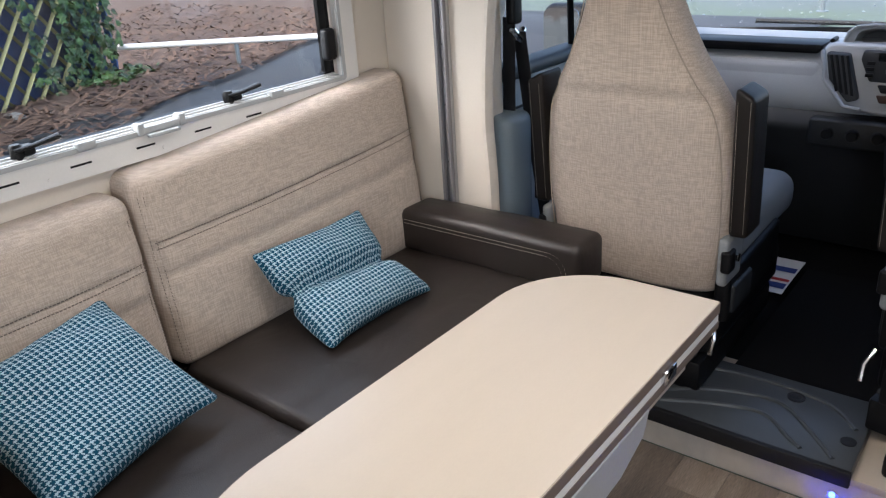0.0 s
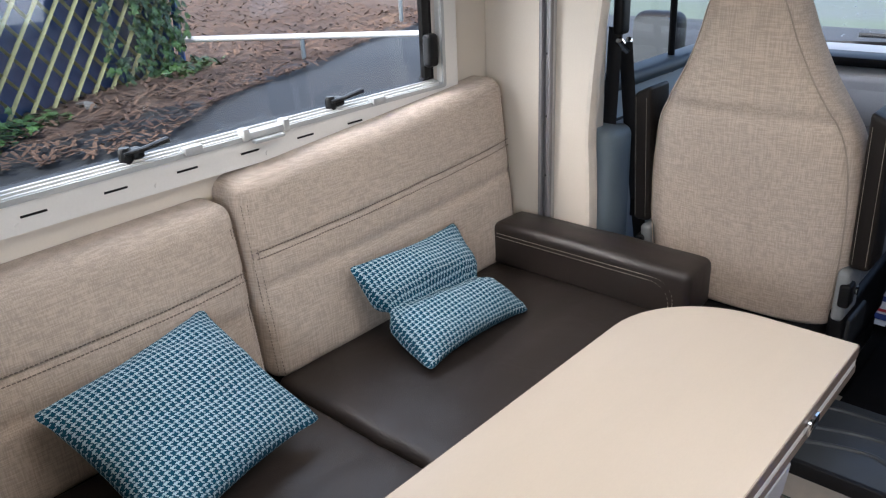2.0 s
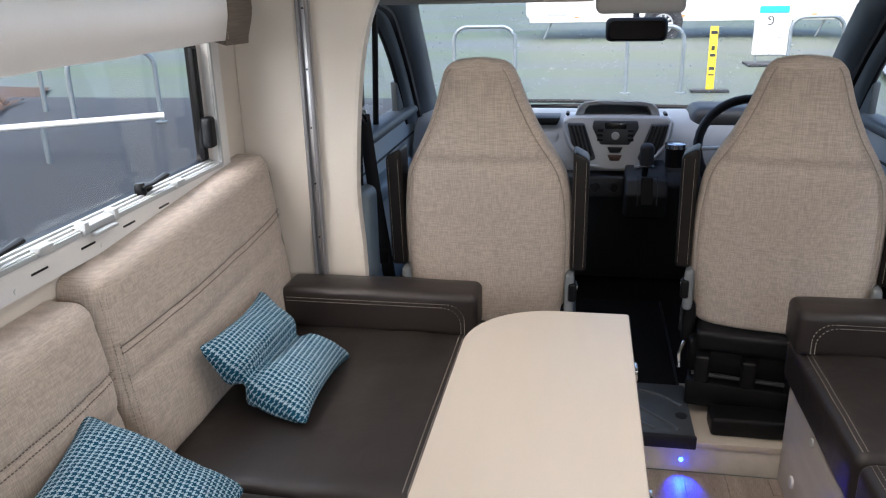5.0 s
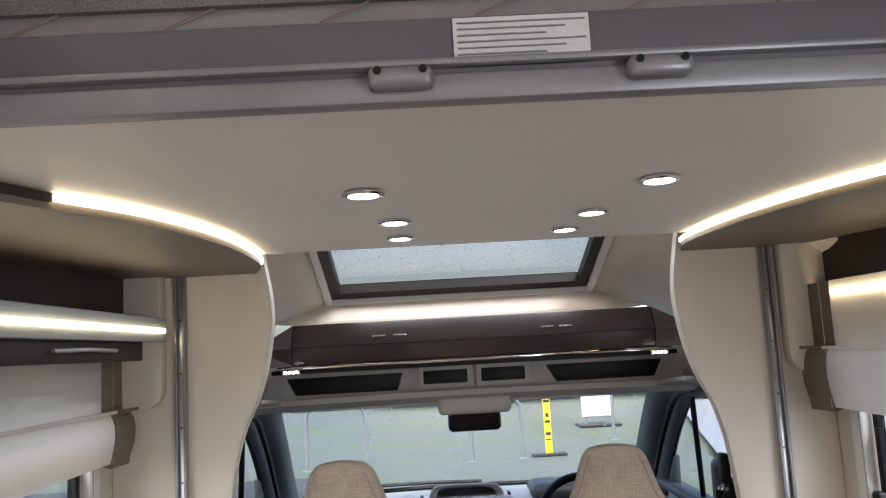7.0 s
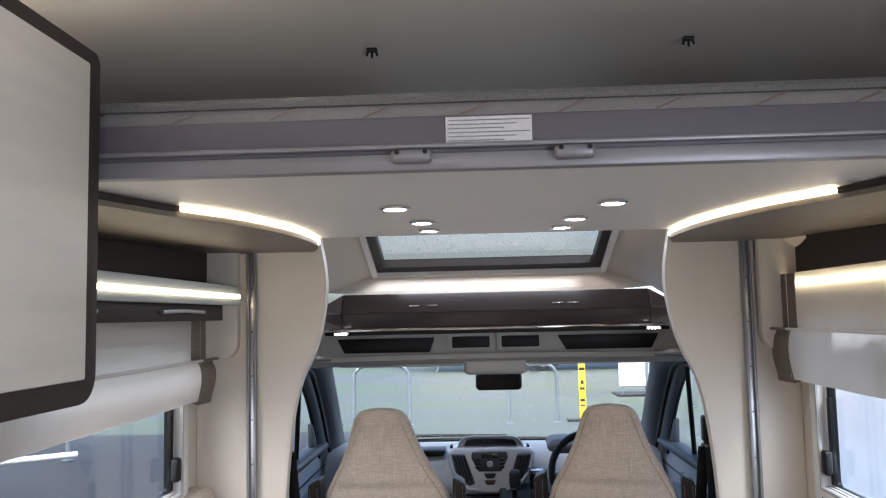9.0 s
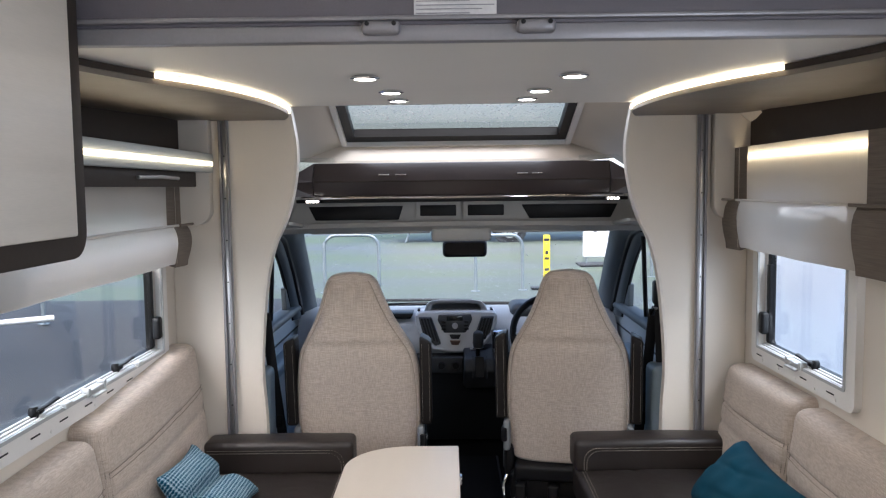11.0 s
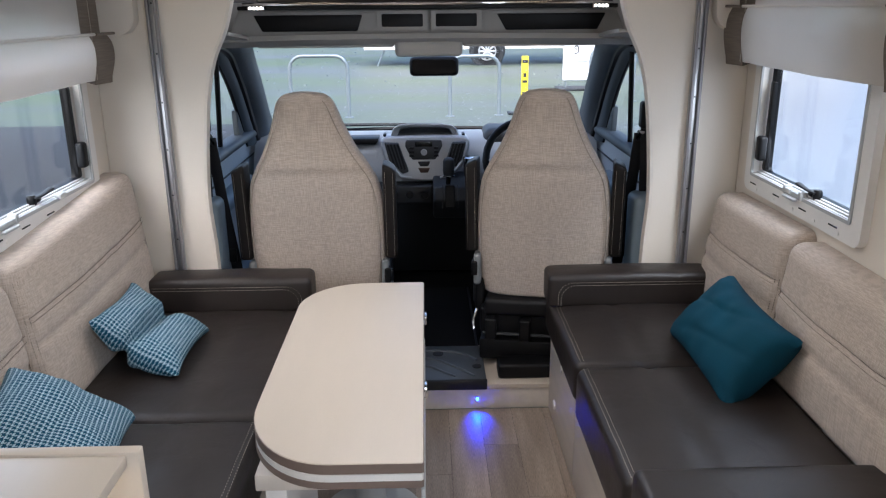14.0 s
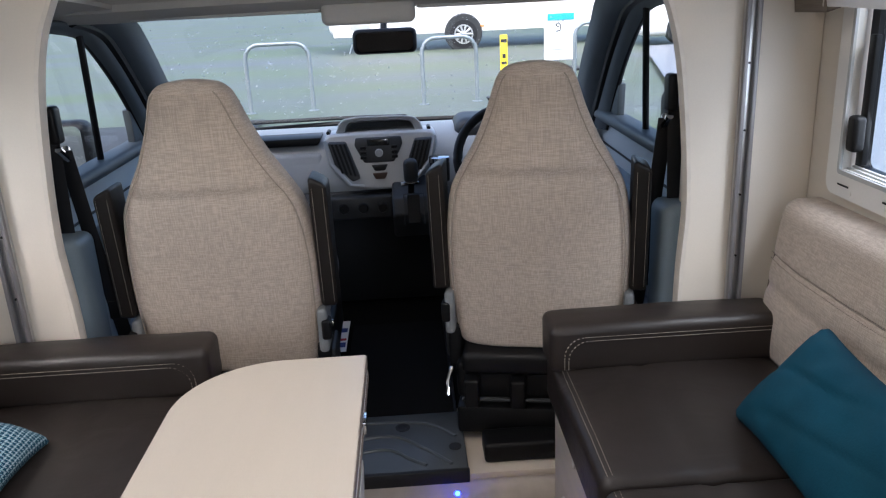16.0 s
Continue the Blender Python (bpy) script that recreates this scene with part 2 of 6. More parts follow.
ASPHALT = mat("mossy_worn_asphalt", (0.115, 0.128, 0.135), 0.55, var=0.1, scale=0.45, grain=30, gvar=0.14, bump=0.3, col2=(0.085, 0.118, 0.045), stretch=(0.35, 1, 1))
TARMAC = mat("dark_wet_tarmac", (0.046, 0.048, 0.050), 0.60, var=0.1, scale=0.7, grain=60, gvar=0.16, bump=0.3, spec=0.4)
MULCH = mat("bark_mulch", (0.125, 0.075, 0.050), 0.9, var=0.15, scale=6, grain=60, gvar=0.3, bump=0.6)
IVY = mat("ivy_leaf", (0.065, 0.125, 0.030), 0.5, var=0.2, scale=9, grain=40, gvar=0.2, bump=0.1, col2=(0.025, 0.060, 0.018))
LATTICE = mat("mossy_lattice_wood", (0.46, 0.45, 0.22), 0.8, var=0.12, scale=5, grain=60, gvar=0.15, bump=0.2)
BLUEPANEL = mat("faded_blue_board", (0.030, 0.060, 0.160), 0.6, var=0.12, scale=2, grain=80, gvar=0.1, bump=0.1)
GALV = mat("galvanised_steel", (0.27, 0.31, 0.335), 0.4, metal=0.6, var=0.05, scale=12, grain=90, gvar=0.06, bump=0.04)
WHITEGRP = mat("white_caravan_shell", (0.78, 0.79, 0.80), 0.3, var=0.03, scale=1.5, grain=80, gvar=0.02, bump=0.02)
YELLOW = mat("yellow_sign_plastic", (0.72, 0.58, 0.03), 0.4, var=0.05, scale=6, grain=90, gvar=0.04, bump=0.02)


# ---- mesh helpers ----
ORG = {}


def thing(name, label, category, at=(0, 0, 0), group="", kind=""):
    ob = new(name)
    ob.location = at
    ORG[ob] = Vector(at)
    return tagged(ob, label, category, group, kind)


def finish(bm, name, material, smooth=True):
    me = bpy.data.meshes.new(name)
    bmesh.ops.recalc_face_normals(bm, faces=bm.faces)
    bm.to_mesh(me)
    bm.free()
    if smooth:
        for p in me.polygons:
            p.use_smooth = True
        me.set_sharp_from_angle(angle=radians(38))
    me.materials.append(material)
    return me


def part(name, bm, material, parent, label=""):
    o = ORG[parent]
    bmesh.ops.translate(bm, verts=bm.verts, vec=-o)
    ob = new(name, finish(bm, name, material))
    ob.parent = parent
    ORG[ob] = o
    return tagged(ob, label)


def solid(name, bm, material, label, category, kind="structure", group=""):
    """A thing, or a piece of the setting, that is one mesh."""
    ob = new(name, finish(bm, name, material))
    ORG[ob] = Vector((0, 0, 0))
    return tagged(ob, label, category, group, kind)


def box(x0, x1, y0, y1, z0, z1, bevel=0.0, seg=2, bm=None):
    b = bmesh.new()
    bmesh.ops.create_cube(b, size=1)
    for v in b.verts:
        v.co = Vector((x0 + (v.co.x + 0.5) * (x1 - x0), y0 + (v.co.y + 0.5) * (y1 - y0), z0 + (v.co.z + 0.5) * (z1 - z0)))
    if bevel:
        bmesh.ops.bevel(b, geom=b.edges[:], offset=bevel, segments=seg, affect="EDGES", profile=0.5)
    return join(bm, b)


def join(bm, b):
    if bm is None:
        return b
    me = bpy.data.meshes.new("tmp")
    b.to_mesh(me)
    b.free()
    bm.from_mesh(me)
    bpy.data.meshes.remove(me)
    return bm


def prism(pts, axis, a0, a1, bevel=0.0, seg=2, bm=None):
    """An outline in the two other axes, drawn out along axis from a0 to a1."""
    b = bmesh.new()

    def at(p, a):
        return {"x": (a, p[0], p[1]), "y": (p[0], a, p[1]), "z": (p[0], p[1], a)}[axis]

    lo = [b.verts.new(at(p, a0)) for p in pts]
    hi = [b.verts.new(at(p, a1)) for p in pts]
    n = len(pts)
    b.faces.new(lo)
    b.faces.new(hi[::-1])
    for i in range(n):
        b.faces.new((lo[i], hi[i], hi[(i + 1) % n], lo[(i + 1) % n]))
    bmesh.ops.recalc_face_normals(b, faces=b.faces)
    if bevel:
        bmesh.ops.bevel(b, geom=[e for e in b.edges if len(e.link_faces) == 2 and e.calc_face_angle(0) > 0.6], offset=bevel, segments=seg, affect="EDGES", profile=0.5)
    return join(bm, b)


def rbox(lo, hi, r, step=0.03, fn=None, bm=None):
    """A box with rounded edges in a fine grid; fn moves its points for puff, creases and sag."""
    lo, hi = Vector(lo), Vector(hi)
    r = min(r, *[(hi[k] - lo[k]) * 0.499 for k in range(3)])

    def ticks(k):
        a, c = lo[k], hi[k]
        n = max(1, int((c - a - 2 * r) / step))
        return [a, a + 0.12 * r, a + 0.35 * r, a + 0.65 * r] + [a + r + (c - a - 2 * r) * i / n for i in range(n + 1)] + [c - 0.65 * r, c - 0.35 * r, c - 0.12 * r, c]

    T = [ticks(k) for k in range(3)]
    N = [len(t) - 1 for t in T]
    b = bmesh.new()
    seen = {}

    def vert(i, j, k):
        key = (i, j, k)
        if key not in seen:
            p = Vector((T[0][i], T[1][j], T[2][k]))
            q = Vector([min(max(p[a], lo[a] + r), hi[a] - r) for a in range(3)])
            d = p - q
            if d.length > 1e-9:
                p = q + d * (r / d.length)
            if fn:
                p = fn(p)
            seen[key] = b.verts.new(p)
        return seen[key]

    for k in (0, N[2]):
        for i in range(N[0]):
            for j in range(N[1]):
                b.faces.new((vert(i, j, k), vert(i + 1, j, k), vert(i + 1, j + 1, k), vert(i, j + 1, k)))
    for j in (0, N[1]):
        for i in range(N[0]):
            for k in range(N[2]):
                b.faces.new((vert(i, j, k), vert(i + 1, j, k), vert(i + 1, j, k + 1), vert(i, j, k + 1)))
    for i in (0, N[0]):
        for j in range(N[1]):
            for k in range(N[2]):
                b.faces.new((vert(i, j, k), vert(i, j + 1, k), vert(i, j + 1, k + 1), vert(i, j, k + 1)))
    return join(bm, b)


def smooth_line(pts, n=8, closed=False):
    """Points along a soft curve through pts."""
    P = [Vector(p) for p in pts]
    m = len(P)
    out = []
    for i in range(m if closed else m - 1):
        p0, p1, p2, p3 = (P[(i - 1) % m], P[i], P[(i + 1) % m], P[(i + 2) % m]) if closed else (P[max(i - 1, 0)], P[i], P[i + 1], P[min(i + 2, m - 1)])
        for k in range(n):
            t = k / n
            out.append(0.5 * (2 * p1 + (p2 - p0) * t + (2 * p0 - 5 * p1 + 4 * p2 - p3) * t * t + (3 * p1 - p0 - 3 * p2 + p3) * t ** 3))
    if not closed:
        out.append(P[-1])
    return out


def tube(pts, r, sides=8, closed=False, bm=None, flat=1.0, up=None):
    """A round (or flattened) tube along a line of points."""
    b = bmesh.new()
    P = [Vector(p) for p in pts]
    n = len(P)
    rings = []
    side = None
    for i, p in enumerate(P):
        d = (P[(i + 1) % n] - P[i - 1]) if closed else (P[min(i + 1, n - 1)] - P[max(i - 1, 0)])
        d.normalize()
        ref = Vector(up) if up else (Vector((0, 0, 1)) if abs(d.z) < 0.9 else Vector((0, 1, 0)))
        u = d.cross(ref).normalized()
        if side is not None and u.dot(side) < 0 and not up:
            u = -u
        side = u
        v = u.cross(d).normalized()
        rr = r[i] if isinstance(r, (list, tuple)) else r
        rings.append([b.verts.new(p + u * rr * math.cos(2 * math.pi * k / sides) + v * rr * flat * math.sin(2 * math.pi * k / sides)) for k in range(sides)])
    for i in range(n if closed else n - 1):
        A, B = rings[i], rings[(i + 1) % n]
        for k in range(sides):
            b.faces.new((A[k], A[(k + 1) % sides], B[(k + 1) % sides], B[k]))
    if not closed:
        b.faces.new(rings[0][::-1])
        b.faces.new(rings[-1])
    return join(bm, b)


def lathe(profile, centre, axis="z", sides=24, bm=None):
    """Profile of (radius, height) turned about an axis through centre."""
    b = bmesh.new()
    c = Vector(centre)
    rings = []
    for r, h in profile:
        ring = []
        for k in range(sides):
            a = 2 * math.pi * k / sides
            x, y = r * math.cos(a), r * math.sin(a)
            ring.append(b.verts.new(c + Vector({"z": (x, y, h), "y": (x, h, y), "x": (h, x, y)}[axis])))
        rings.append(ring)
    for A, B in zip(rings, rings[1:]):
        for k in range(sides):
            b.faces.new((A[k], A[(k + 1) % sides], B[(k + 1) % sides], B[k]))
    b.faces.new(rings[0][::-1])
    b.faces.new(rings[-1])
    return join(bm, b)


def sheet(rows, thick=0.0, bm=None):
    """A surface through rows of points, with a thickness."""
    b = bmesh.new()
    V = [[b.verts.new(p) for p in row] for row in rows]
    for A, B in zip(V, V[1:]):
        for i in range(len(A) - 1):
            b.faces.new((A[i], A[i + 1], B[i + 1], B[i]))
    if thick:
        bmesh.ops.recalc_face_normals(b, faces=b.faces)
        bmesh.ops.solidify(b, geom=b.faces[:], thickness=thick)
    return join(bm, b)


def outline(x0, x1, y0, y1, r, n=6):
    """A rectangle with rounded corners; r is one radius or four, from the low corner round."""
    R = r if isinstance(r, (list, tuple)) else [r] * 4
    out = []
    for (cx, cy, a), q in zip(((x0, y0, 180), (x1, y0, 270), (x1, y1, 0), (x0, y1, 90)), R):
        ox, oy = cx + (q if cx == x0 else -q), cy + (q if cy == y0 else -q)
        if q == 0:
            out.append((cx, cy))
            continue
        for k in range(n + 1):
            t = radians(a + 90 * k / n)
            out.append((ox + q * math.cos(t), oy + q * math.sin(t)))
    return out


def ring_prism(outer, inner, axis, a0, a1, bm=None):
    """A frame between two outlines of equal count, drawn out along axis."""
    b = bmesh.new()

    def at(p, a):
        return {"x": (a, p[0], p[1]), "y": (p[0], a, p[1]), "z": (p[0], p[1], a)}[axis]

    n = len(outer)
    rings = [[b.verts.new(at(p, a)) for p in o] for o, a in ((outer, a0), (outer, a1), (inner, a1), (inner, a0))]
    for A, B in zip(rings, rings[1:] + rings[:1]):
        for i in range(n):
            b.faces.new((A[i], A[(i + 1) % n], B[(i + 1) % n], B[i]))
    return join(bm, b)


def mirrored(pts, s):
    return [(s * p[0], *p[1:]) for p in pts]


# ---- the shell of the motorhome ----
W = 1.10          # half the inner width
REAR = -4.4       # plain rear wall
GROUND = -0.45


def wall_side(s, name, y0, y1, z0, z1):
    """A side wall with a window opening y0..y1, z0..z1; s is its side."""
    a, b = sorted((s * W, s * (W + 0.035)))
    if s > 0:   # unseen opening behind the sofa, added for daylight as the habitation door's window
        bm = box(a, b, REAR, -3.55, 0, 2.2)
        box(a, b, -3.05, y0, 0, 2.2, bm=bm)
        box(a, b, -3.55, -3.05, 0, 0.95, bm=bm)
        box(a, b, -3.55, -3.05, 1.75, 2.2, bm=bm)
    else:
        bm = box(a, b, REAR, y0, 0, 2.2)
    box(a, b, y1, 0.06, 0, 2.2, bm=bm)
    box(a, b, y0, y1, 0, z0, bm=bm)
    box(a, b, y0, y1, z1, 2.2, bm=bm)
    return solid(name, bm, CREAM, "cream board side wall with a window opening", "wall")


wall_side(-1, "wall_west", -1.31, -0.18, 0.955, 1.5)
wall_side(1, "wall_east", -0.80, -0.15, 0.945, 1.5)
solid("wall_south", box(-W, W, REAR - 0.035, REAR, 0, 2.2), CREAM, "plain cream rear wall", "wall")
solid("floor", box(-W, W, REAR, 0.0, -0.05, -0.003), mat("floor_base", (0.05, 0.04, 0.03), 0.7), "grey-brown wood-look plank floor", "floor")
solid("ceiling", box(-W - 0.03, W + 0.03, REAR, -0.10, 2.06, 2.10), CEIL, "pale grey board ceiling above the drop-down bed", "ceiling")


def partition(s):
    """The board between lounge and cab, whose inner edge swells towards the top."""
    d = 0.0 if s < 0 else 0.022
    ctl = [(0.765, 0.10, 0.0), (0.765, 0.10, 0.6), (0.775, 0.10, 0.85), (0.75, 0.10, 1.15), (0.715, 0.10, 1.31), (0.665, 0.10, 1.42), (0.632, 0.10, 1.54), (0.618, 0.10, 1.68), (0.64, 0.10, 1.83), (0.66, 0.10, 1.90)]
    edge = [(s * (p.x + d), p.z) for p in smooth_line(ctl, 5)]
    xr = -0.887 if s < 0 else 0.919
    bm = prism(edge + [(s * W, 1.90), (s * W, 0.0)], "y", 0.005, 0.045, bevel=0.004, seg=1)
    ob = solid("wall_partition_west" if s < 0 else "wall_partition_east", bm, CREAM, "cream partition board with a curved inner edge", "partition")
    lip = tube([(p[0], 0.025, p[1]) for p in edge[4:]], 0.012, 6, flat=1.9, up=(0, 1, 0))
    part("edge_trim", lip, PANEL, ob)
    rail = thing("curtain_rail", "vertical brushed aluminium rail fixed to the cream partition", "rail", (xr, 0, 0.58))
    bm = box(xr - 0.018, xr + 0.018, -0.008, 0.005, 0.0, 1.82, 0.003)
    part("rail_body", bm, ALU, rail)
    for k in (-1, 1):
        part("flange", box(xr + k * 0.013 - 0.005, xr + k * 0.013 + 0.005, -0.022, -0.008, 0.0, 1.82, 0.002), GREYALU, rail)
    for z in np.arange(0.7, 1.8, 0.16):
        part("screw", lathe([(0.003, -0.011), (0.003, -0.0085)], (xr, 0, z), "y", 8), BLACKPL, rail)


partition(-1)
partition(1)

# step to the cab
step = solid("cab_step", box(-0.98, 0.98, 0.002, 0.035, 0.0, 0.085, 0.003), PANEL, "cream laminate riser of the cab step", "step")
part("tread", box(-0.98, 0.98, -0.004, 0.36, 0.085, 0.105, 0.003), TABLE, step)
part("step_light", lathe([(0.011, -0.002), (0.011, 0.0025)], (0.182, 0, 0.043), "y", 16), CHROME, step, "chrome ring of a small blue light")
part("light_lens", lathe([(0.0065, -0.005), (0.0065, -0.001)], (0.182, 0, 0.043), "y", 12), BLUELED, step, "glowing blue light")
blue = new("step_lamp", bpy.data.lights.new("step_lamp", "SPOT"))
blue.data.energy, blue.data.color, blue.data.spot_size, blue.data.spot_blend, blue.data.shadow_soft_size = 2.6, (0.005, 0.02, 1.0), radians(85), 1.0, 0.004
blue.matrix_world = look((0.182, -0.014, 0.043), (0.182, -0.060, 0.0))
solid("floor_cab", box(-0.95, 0.95, 0.36, 2.0, 0.05, 0.09), CARPET, "black cab floor carpet", "floor")

# walls that close the cab and the roof over it
roofcab = bmesh.new()
for s in (-1, 1):
    sheet([[(s * 0.53, 0.80, 1.745), (s * 0.535, 0.2, 1.975), (s * 0.535, -0.15, 2.06)],
           [(s * 0.74, 0.72, 1.66), (s * 0.90, 0.2, 1.86), (s * 0.90, -0.15, 1.98)],
           [(s * 1.02, 0.60, 1.45), (s * 1.12, 0.2, 1.70), (s * 1.12, -0.15, 1.75)],
           [(s * 1.12, 0.60, 0.9), (s * 1.12, 0.2, 0.9), (s * 1.12, -0.15, 0.9)]], bm=roofcab)
sheet([[(-0.74, 0.72, 1.66), (-0.53, 0.80, 1.745)], [(0, 0.66, 1.60), (0, 0.80, 1.745)], [(0.74, 0.72, 1.66), (0.53, 0.80, 1.745)]], bm=roofcab)
rear_lining = sheet([[(-0.54, 0.12, 2.015), (0.54, 0.12, 2.015)], [(-0.54, -0.12, 2.062), (0.54, -0.12, 2.062)]])
solid("ceiling_cab_rear", rear_lining, CREAM, "cream roof lining behind the skylight", "ceiling")
front_lining = prism([(-0.9, 1.40), (0.9, 1.40), (0.9, 1.53), (0.56, 1.535), (0.56, 1.66), (-0.56, 1.66), (-0.56, 1.535), (-0.9, 1.53)], "y", 0.640, 0.655)
solid("wall_cab_front", front_lining, CREAM, "cream lining board above the windscreen", "wall")
solid("ceiling_cab", roofcab, CREAM, "cream moulded roof lining round the skylight", "ceiling")

# small side panes beside the locker
for s, nm in ((-1, "window_5"), (1, "window_6")):
    sw_ = tagged(new(nm), "small wet side pane beside the cab locker", "window", "", "structure")
    sw_.location = (s * 0.7, 0.66, 1.53)
    ORG[sw_] = Vector(sw_.location)
    side_pane = part("pane", prism([(s * 0.565, 1.535), (s * 0.90, 1.535), (s * 0.90, 1.60), (s * 0.74, 1.675), (s * 0.565, 1.675)], "y", 0.652, 0.656), GLASS, sw_)
    side_pane.visible_shadow = False
    part("seal", tube([(s * 0.562, 0.65, 1.535), (s * 0.90, 0.65, 1.535)], 0.006, 6), BLACKPL, sw_)

# roof window over the cab
sky_win = thing("skylight", "panoramic roof window with black frame, wet with raindrops", "roof window", (0, 0.8, 1.77))


def tilt_plane(x, v, lift=0.0):
    """A place on the sloping roof window; v runs from its low front edge up and back."""
    return Vector((x, 0.80 - 0.62 * v + 0.35 * lift, 1.745 + 0.235 * v + 0.94 * lift))


def slope_frame(x0, x1, v0, v1, wx, wv, lift0, lift1):
    b = bmesh.new()
    corners = lambda x0, x1, v0, v1, h: [b.verts.new(tilt_plane(x, v, h)) for x, v in ((x0, v0), (x1, v0), (x1, v1), (x0, v1))]
    o0, o1 = corners(x0, x1, v0, v1, lift0), corners(x0, x1, v0, v1, lift1)
    i0, i1 = corners(x0 + wx, x1 - wx, v0 + wv, v1 - wv, lift0), corners(x0 + wx, x1 - wx, v0 + wv, v1 - wv, lift1)
    for A, B in ((o0, o1), (o1, i1), (i1, i0), (i0, o0)):
        for k in range(4):
            b.faces.new((A[k], A[(k + 1) % 4], B[(k + 1) % 4], B[k]))
    return b


part("surround", slope_frame(-0.545, 0.545, -0.02, 1.12, 0.025, 0.05, -0.02, 0.03), WHITEPL, sky_win)
part("frame", slope_frame(-0.52, 0.52, 0.05, 1.10, 0.04, 0.085, -0.005, 0.035), BLACKPL, sky_win, "black rubber-edged frame")
pane = sheet([[tilt_plane(-0.5, 0.08, 0.03), tilt_plane(0.5, 0.08, 0.03)], [tilt_plane(-0.5, 1.08, 0.03), tilt_plane(0.5, 1.08, 0.03)]])
roof_pane = part("pane", pane, TINTED, sky_win, "tinted pane")
roof_pane.visible_shadow = False
rl = new("skylight_daylight", bpy.data.lights.new("skylight_daylight", "AREA"))
rl.data.energy, rl.data.color, rl.data.shape, rl.data.size, rl.data.size_y = 1.7, (0.93, 0.96, 1.0), "RECTANGLE", 0.92, 0.34
rl.matrix_world = look(tilt_plane(0, 0.80, -0.035), tilt_plane(0, 0.802, -1.0))

# ---- drop-down bed under the ceiling ----
BED = 1.785


def under(y):
    """Height of the bed's underside, which lifts a little towards the cab."""
    t = min(1, max(0, (y + 1.2) / 1.0))
    return BED + 0.034 * t ** 1.4


bed = thing("drop_down_bed", "drop-down bed raised to the ceiling, pale underside and grey rail", "bed", (0, -1.0, BED))
part("underside", prism([(y, under(y)) for y in np.linspace(-1.64, -0.27, 14)] + [(y, under(y) + 0.012) for y in np.linspace(-0.27, -1.64, 14)], "x", -1.08, 1.08), BEDUNDER, bed)
part("rail", box(-1.08, 1.08, -1.665, -1.64, BED - 0.012, BED + 0.016, 0.004), GREYALU, bed, "grey aluminium lower rail")
part("rail", box(-1.08, 1.08, -1.672, -1.64, BED + 0.022, BED + 0.030, 0.003), GREYALU, bed)
part("valance", box(-1.08, 1.08, -1.66, -1.63, BED + 0.016, BED + 0.076, 0.003), BEDGREY, bed, "mauve-grey front board")
part("mattress", rbox((-1.06, -1.652, BED + 0.048), (1.06, -0.30, BED + 0.115), 0.025, 0.05), QUILT, bed, "quilted mattress edge")
part("piping", tube([(-1.05, -1.655, BED + 0.106), (1.05, -1.655, BED + 0.106)], 0.009, 6), mat("striped_piping", (0.19, 0.18, 0.175), 0.8, grain=500, gvar=0.3), bed)
for i in range(14):
    x = -1.0 + i * 0.155
    part("quilt_line", tube([(x, -1.653, BED + 0.078), (x + 0.05, -1.655, BED + 0.098)], 0.0016, 5), EDGE, bed)
for x in (-0.147, 0.107):
    clip = part("clip", box(x - 0.032, x + 0.032, -1.684, -1.660, BED - 0.002, BED + 0.020, 0.008, 3), GREYALU, bed, "grey moulded strap clip")
    for k in (-1, 1):
        part("screw", lathe([(0.004, -1.6865), (0.004, -1.683)], (x + k * 0.022, 0, BED + 0.014), "y", 8), BLACKPL, clip)
note = part("notice", box(-0.093, 0.043, -1.6635, -1.6595, BED + 0.022, BED + 0.072), mat("paper_notice", (0.62, 0.60, 0.60), 0.6, bump=0), bed, "small white notice with lines of print")
for i in range(7):
    z = BED + 0.066 - i * 0.0065
    part("line_of_print", box(-0.089, 0.039 - 0.02 * ((i * 7) % 3), -1.6665, -1.6630, z - 0.0005, z + 0.0005), mat("print_grey", (0.30, 0.30, 0.31), 0.7, bump=0) if i == 0 else bpy.data.materials["print_grey"], note)

for x in (-0.24, 0.36):
    hk = thing("ceiling_hook", "small black strap hook under the ceiling", "hook", (x, -1.42, 2.05), "ceiling hooks")
    part("plate", box(x - 0.010, x + 0.010, -1.427, -1.413, 2.052, 2.0595, 0.002), BLACKPL, hk)
    for k in (-1, 0, 1):
        part("peg", tube([(x + k * 0.008, -1.42, 2.053), (x + k * 0.010, -1.422, 2.044 - 0.004 * (k == 0))], 0.0022, 6), BLACKPL, hk)

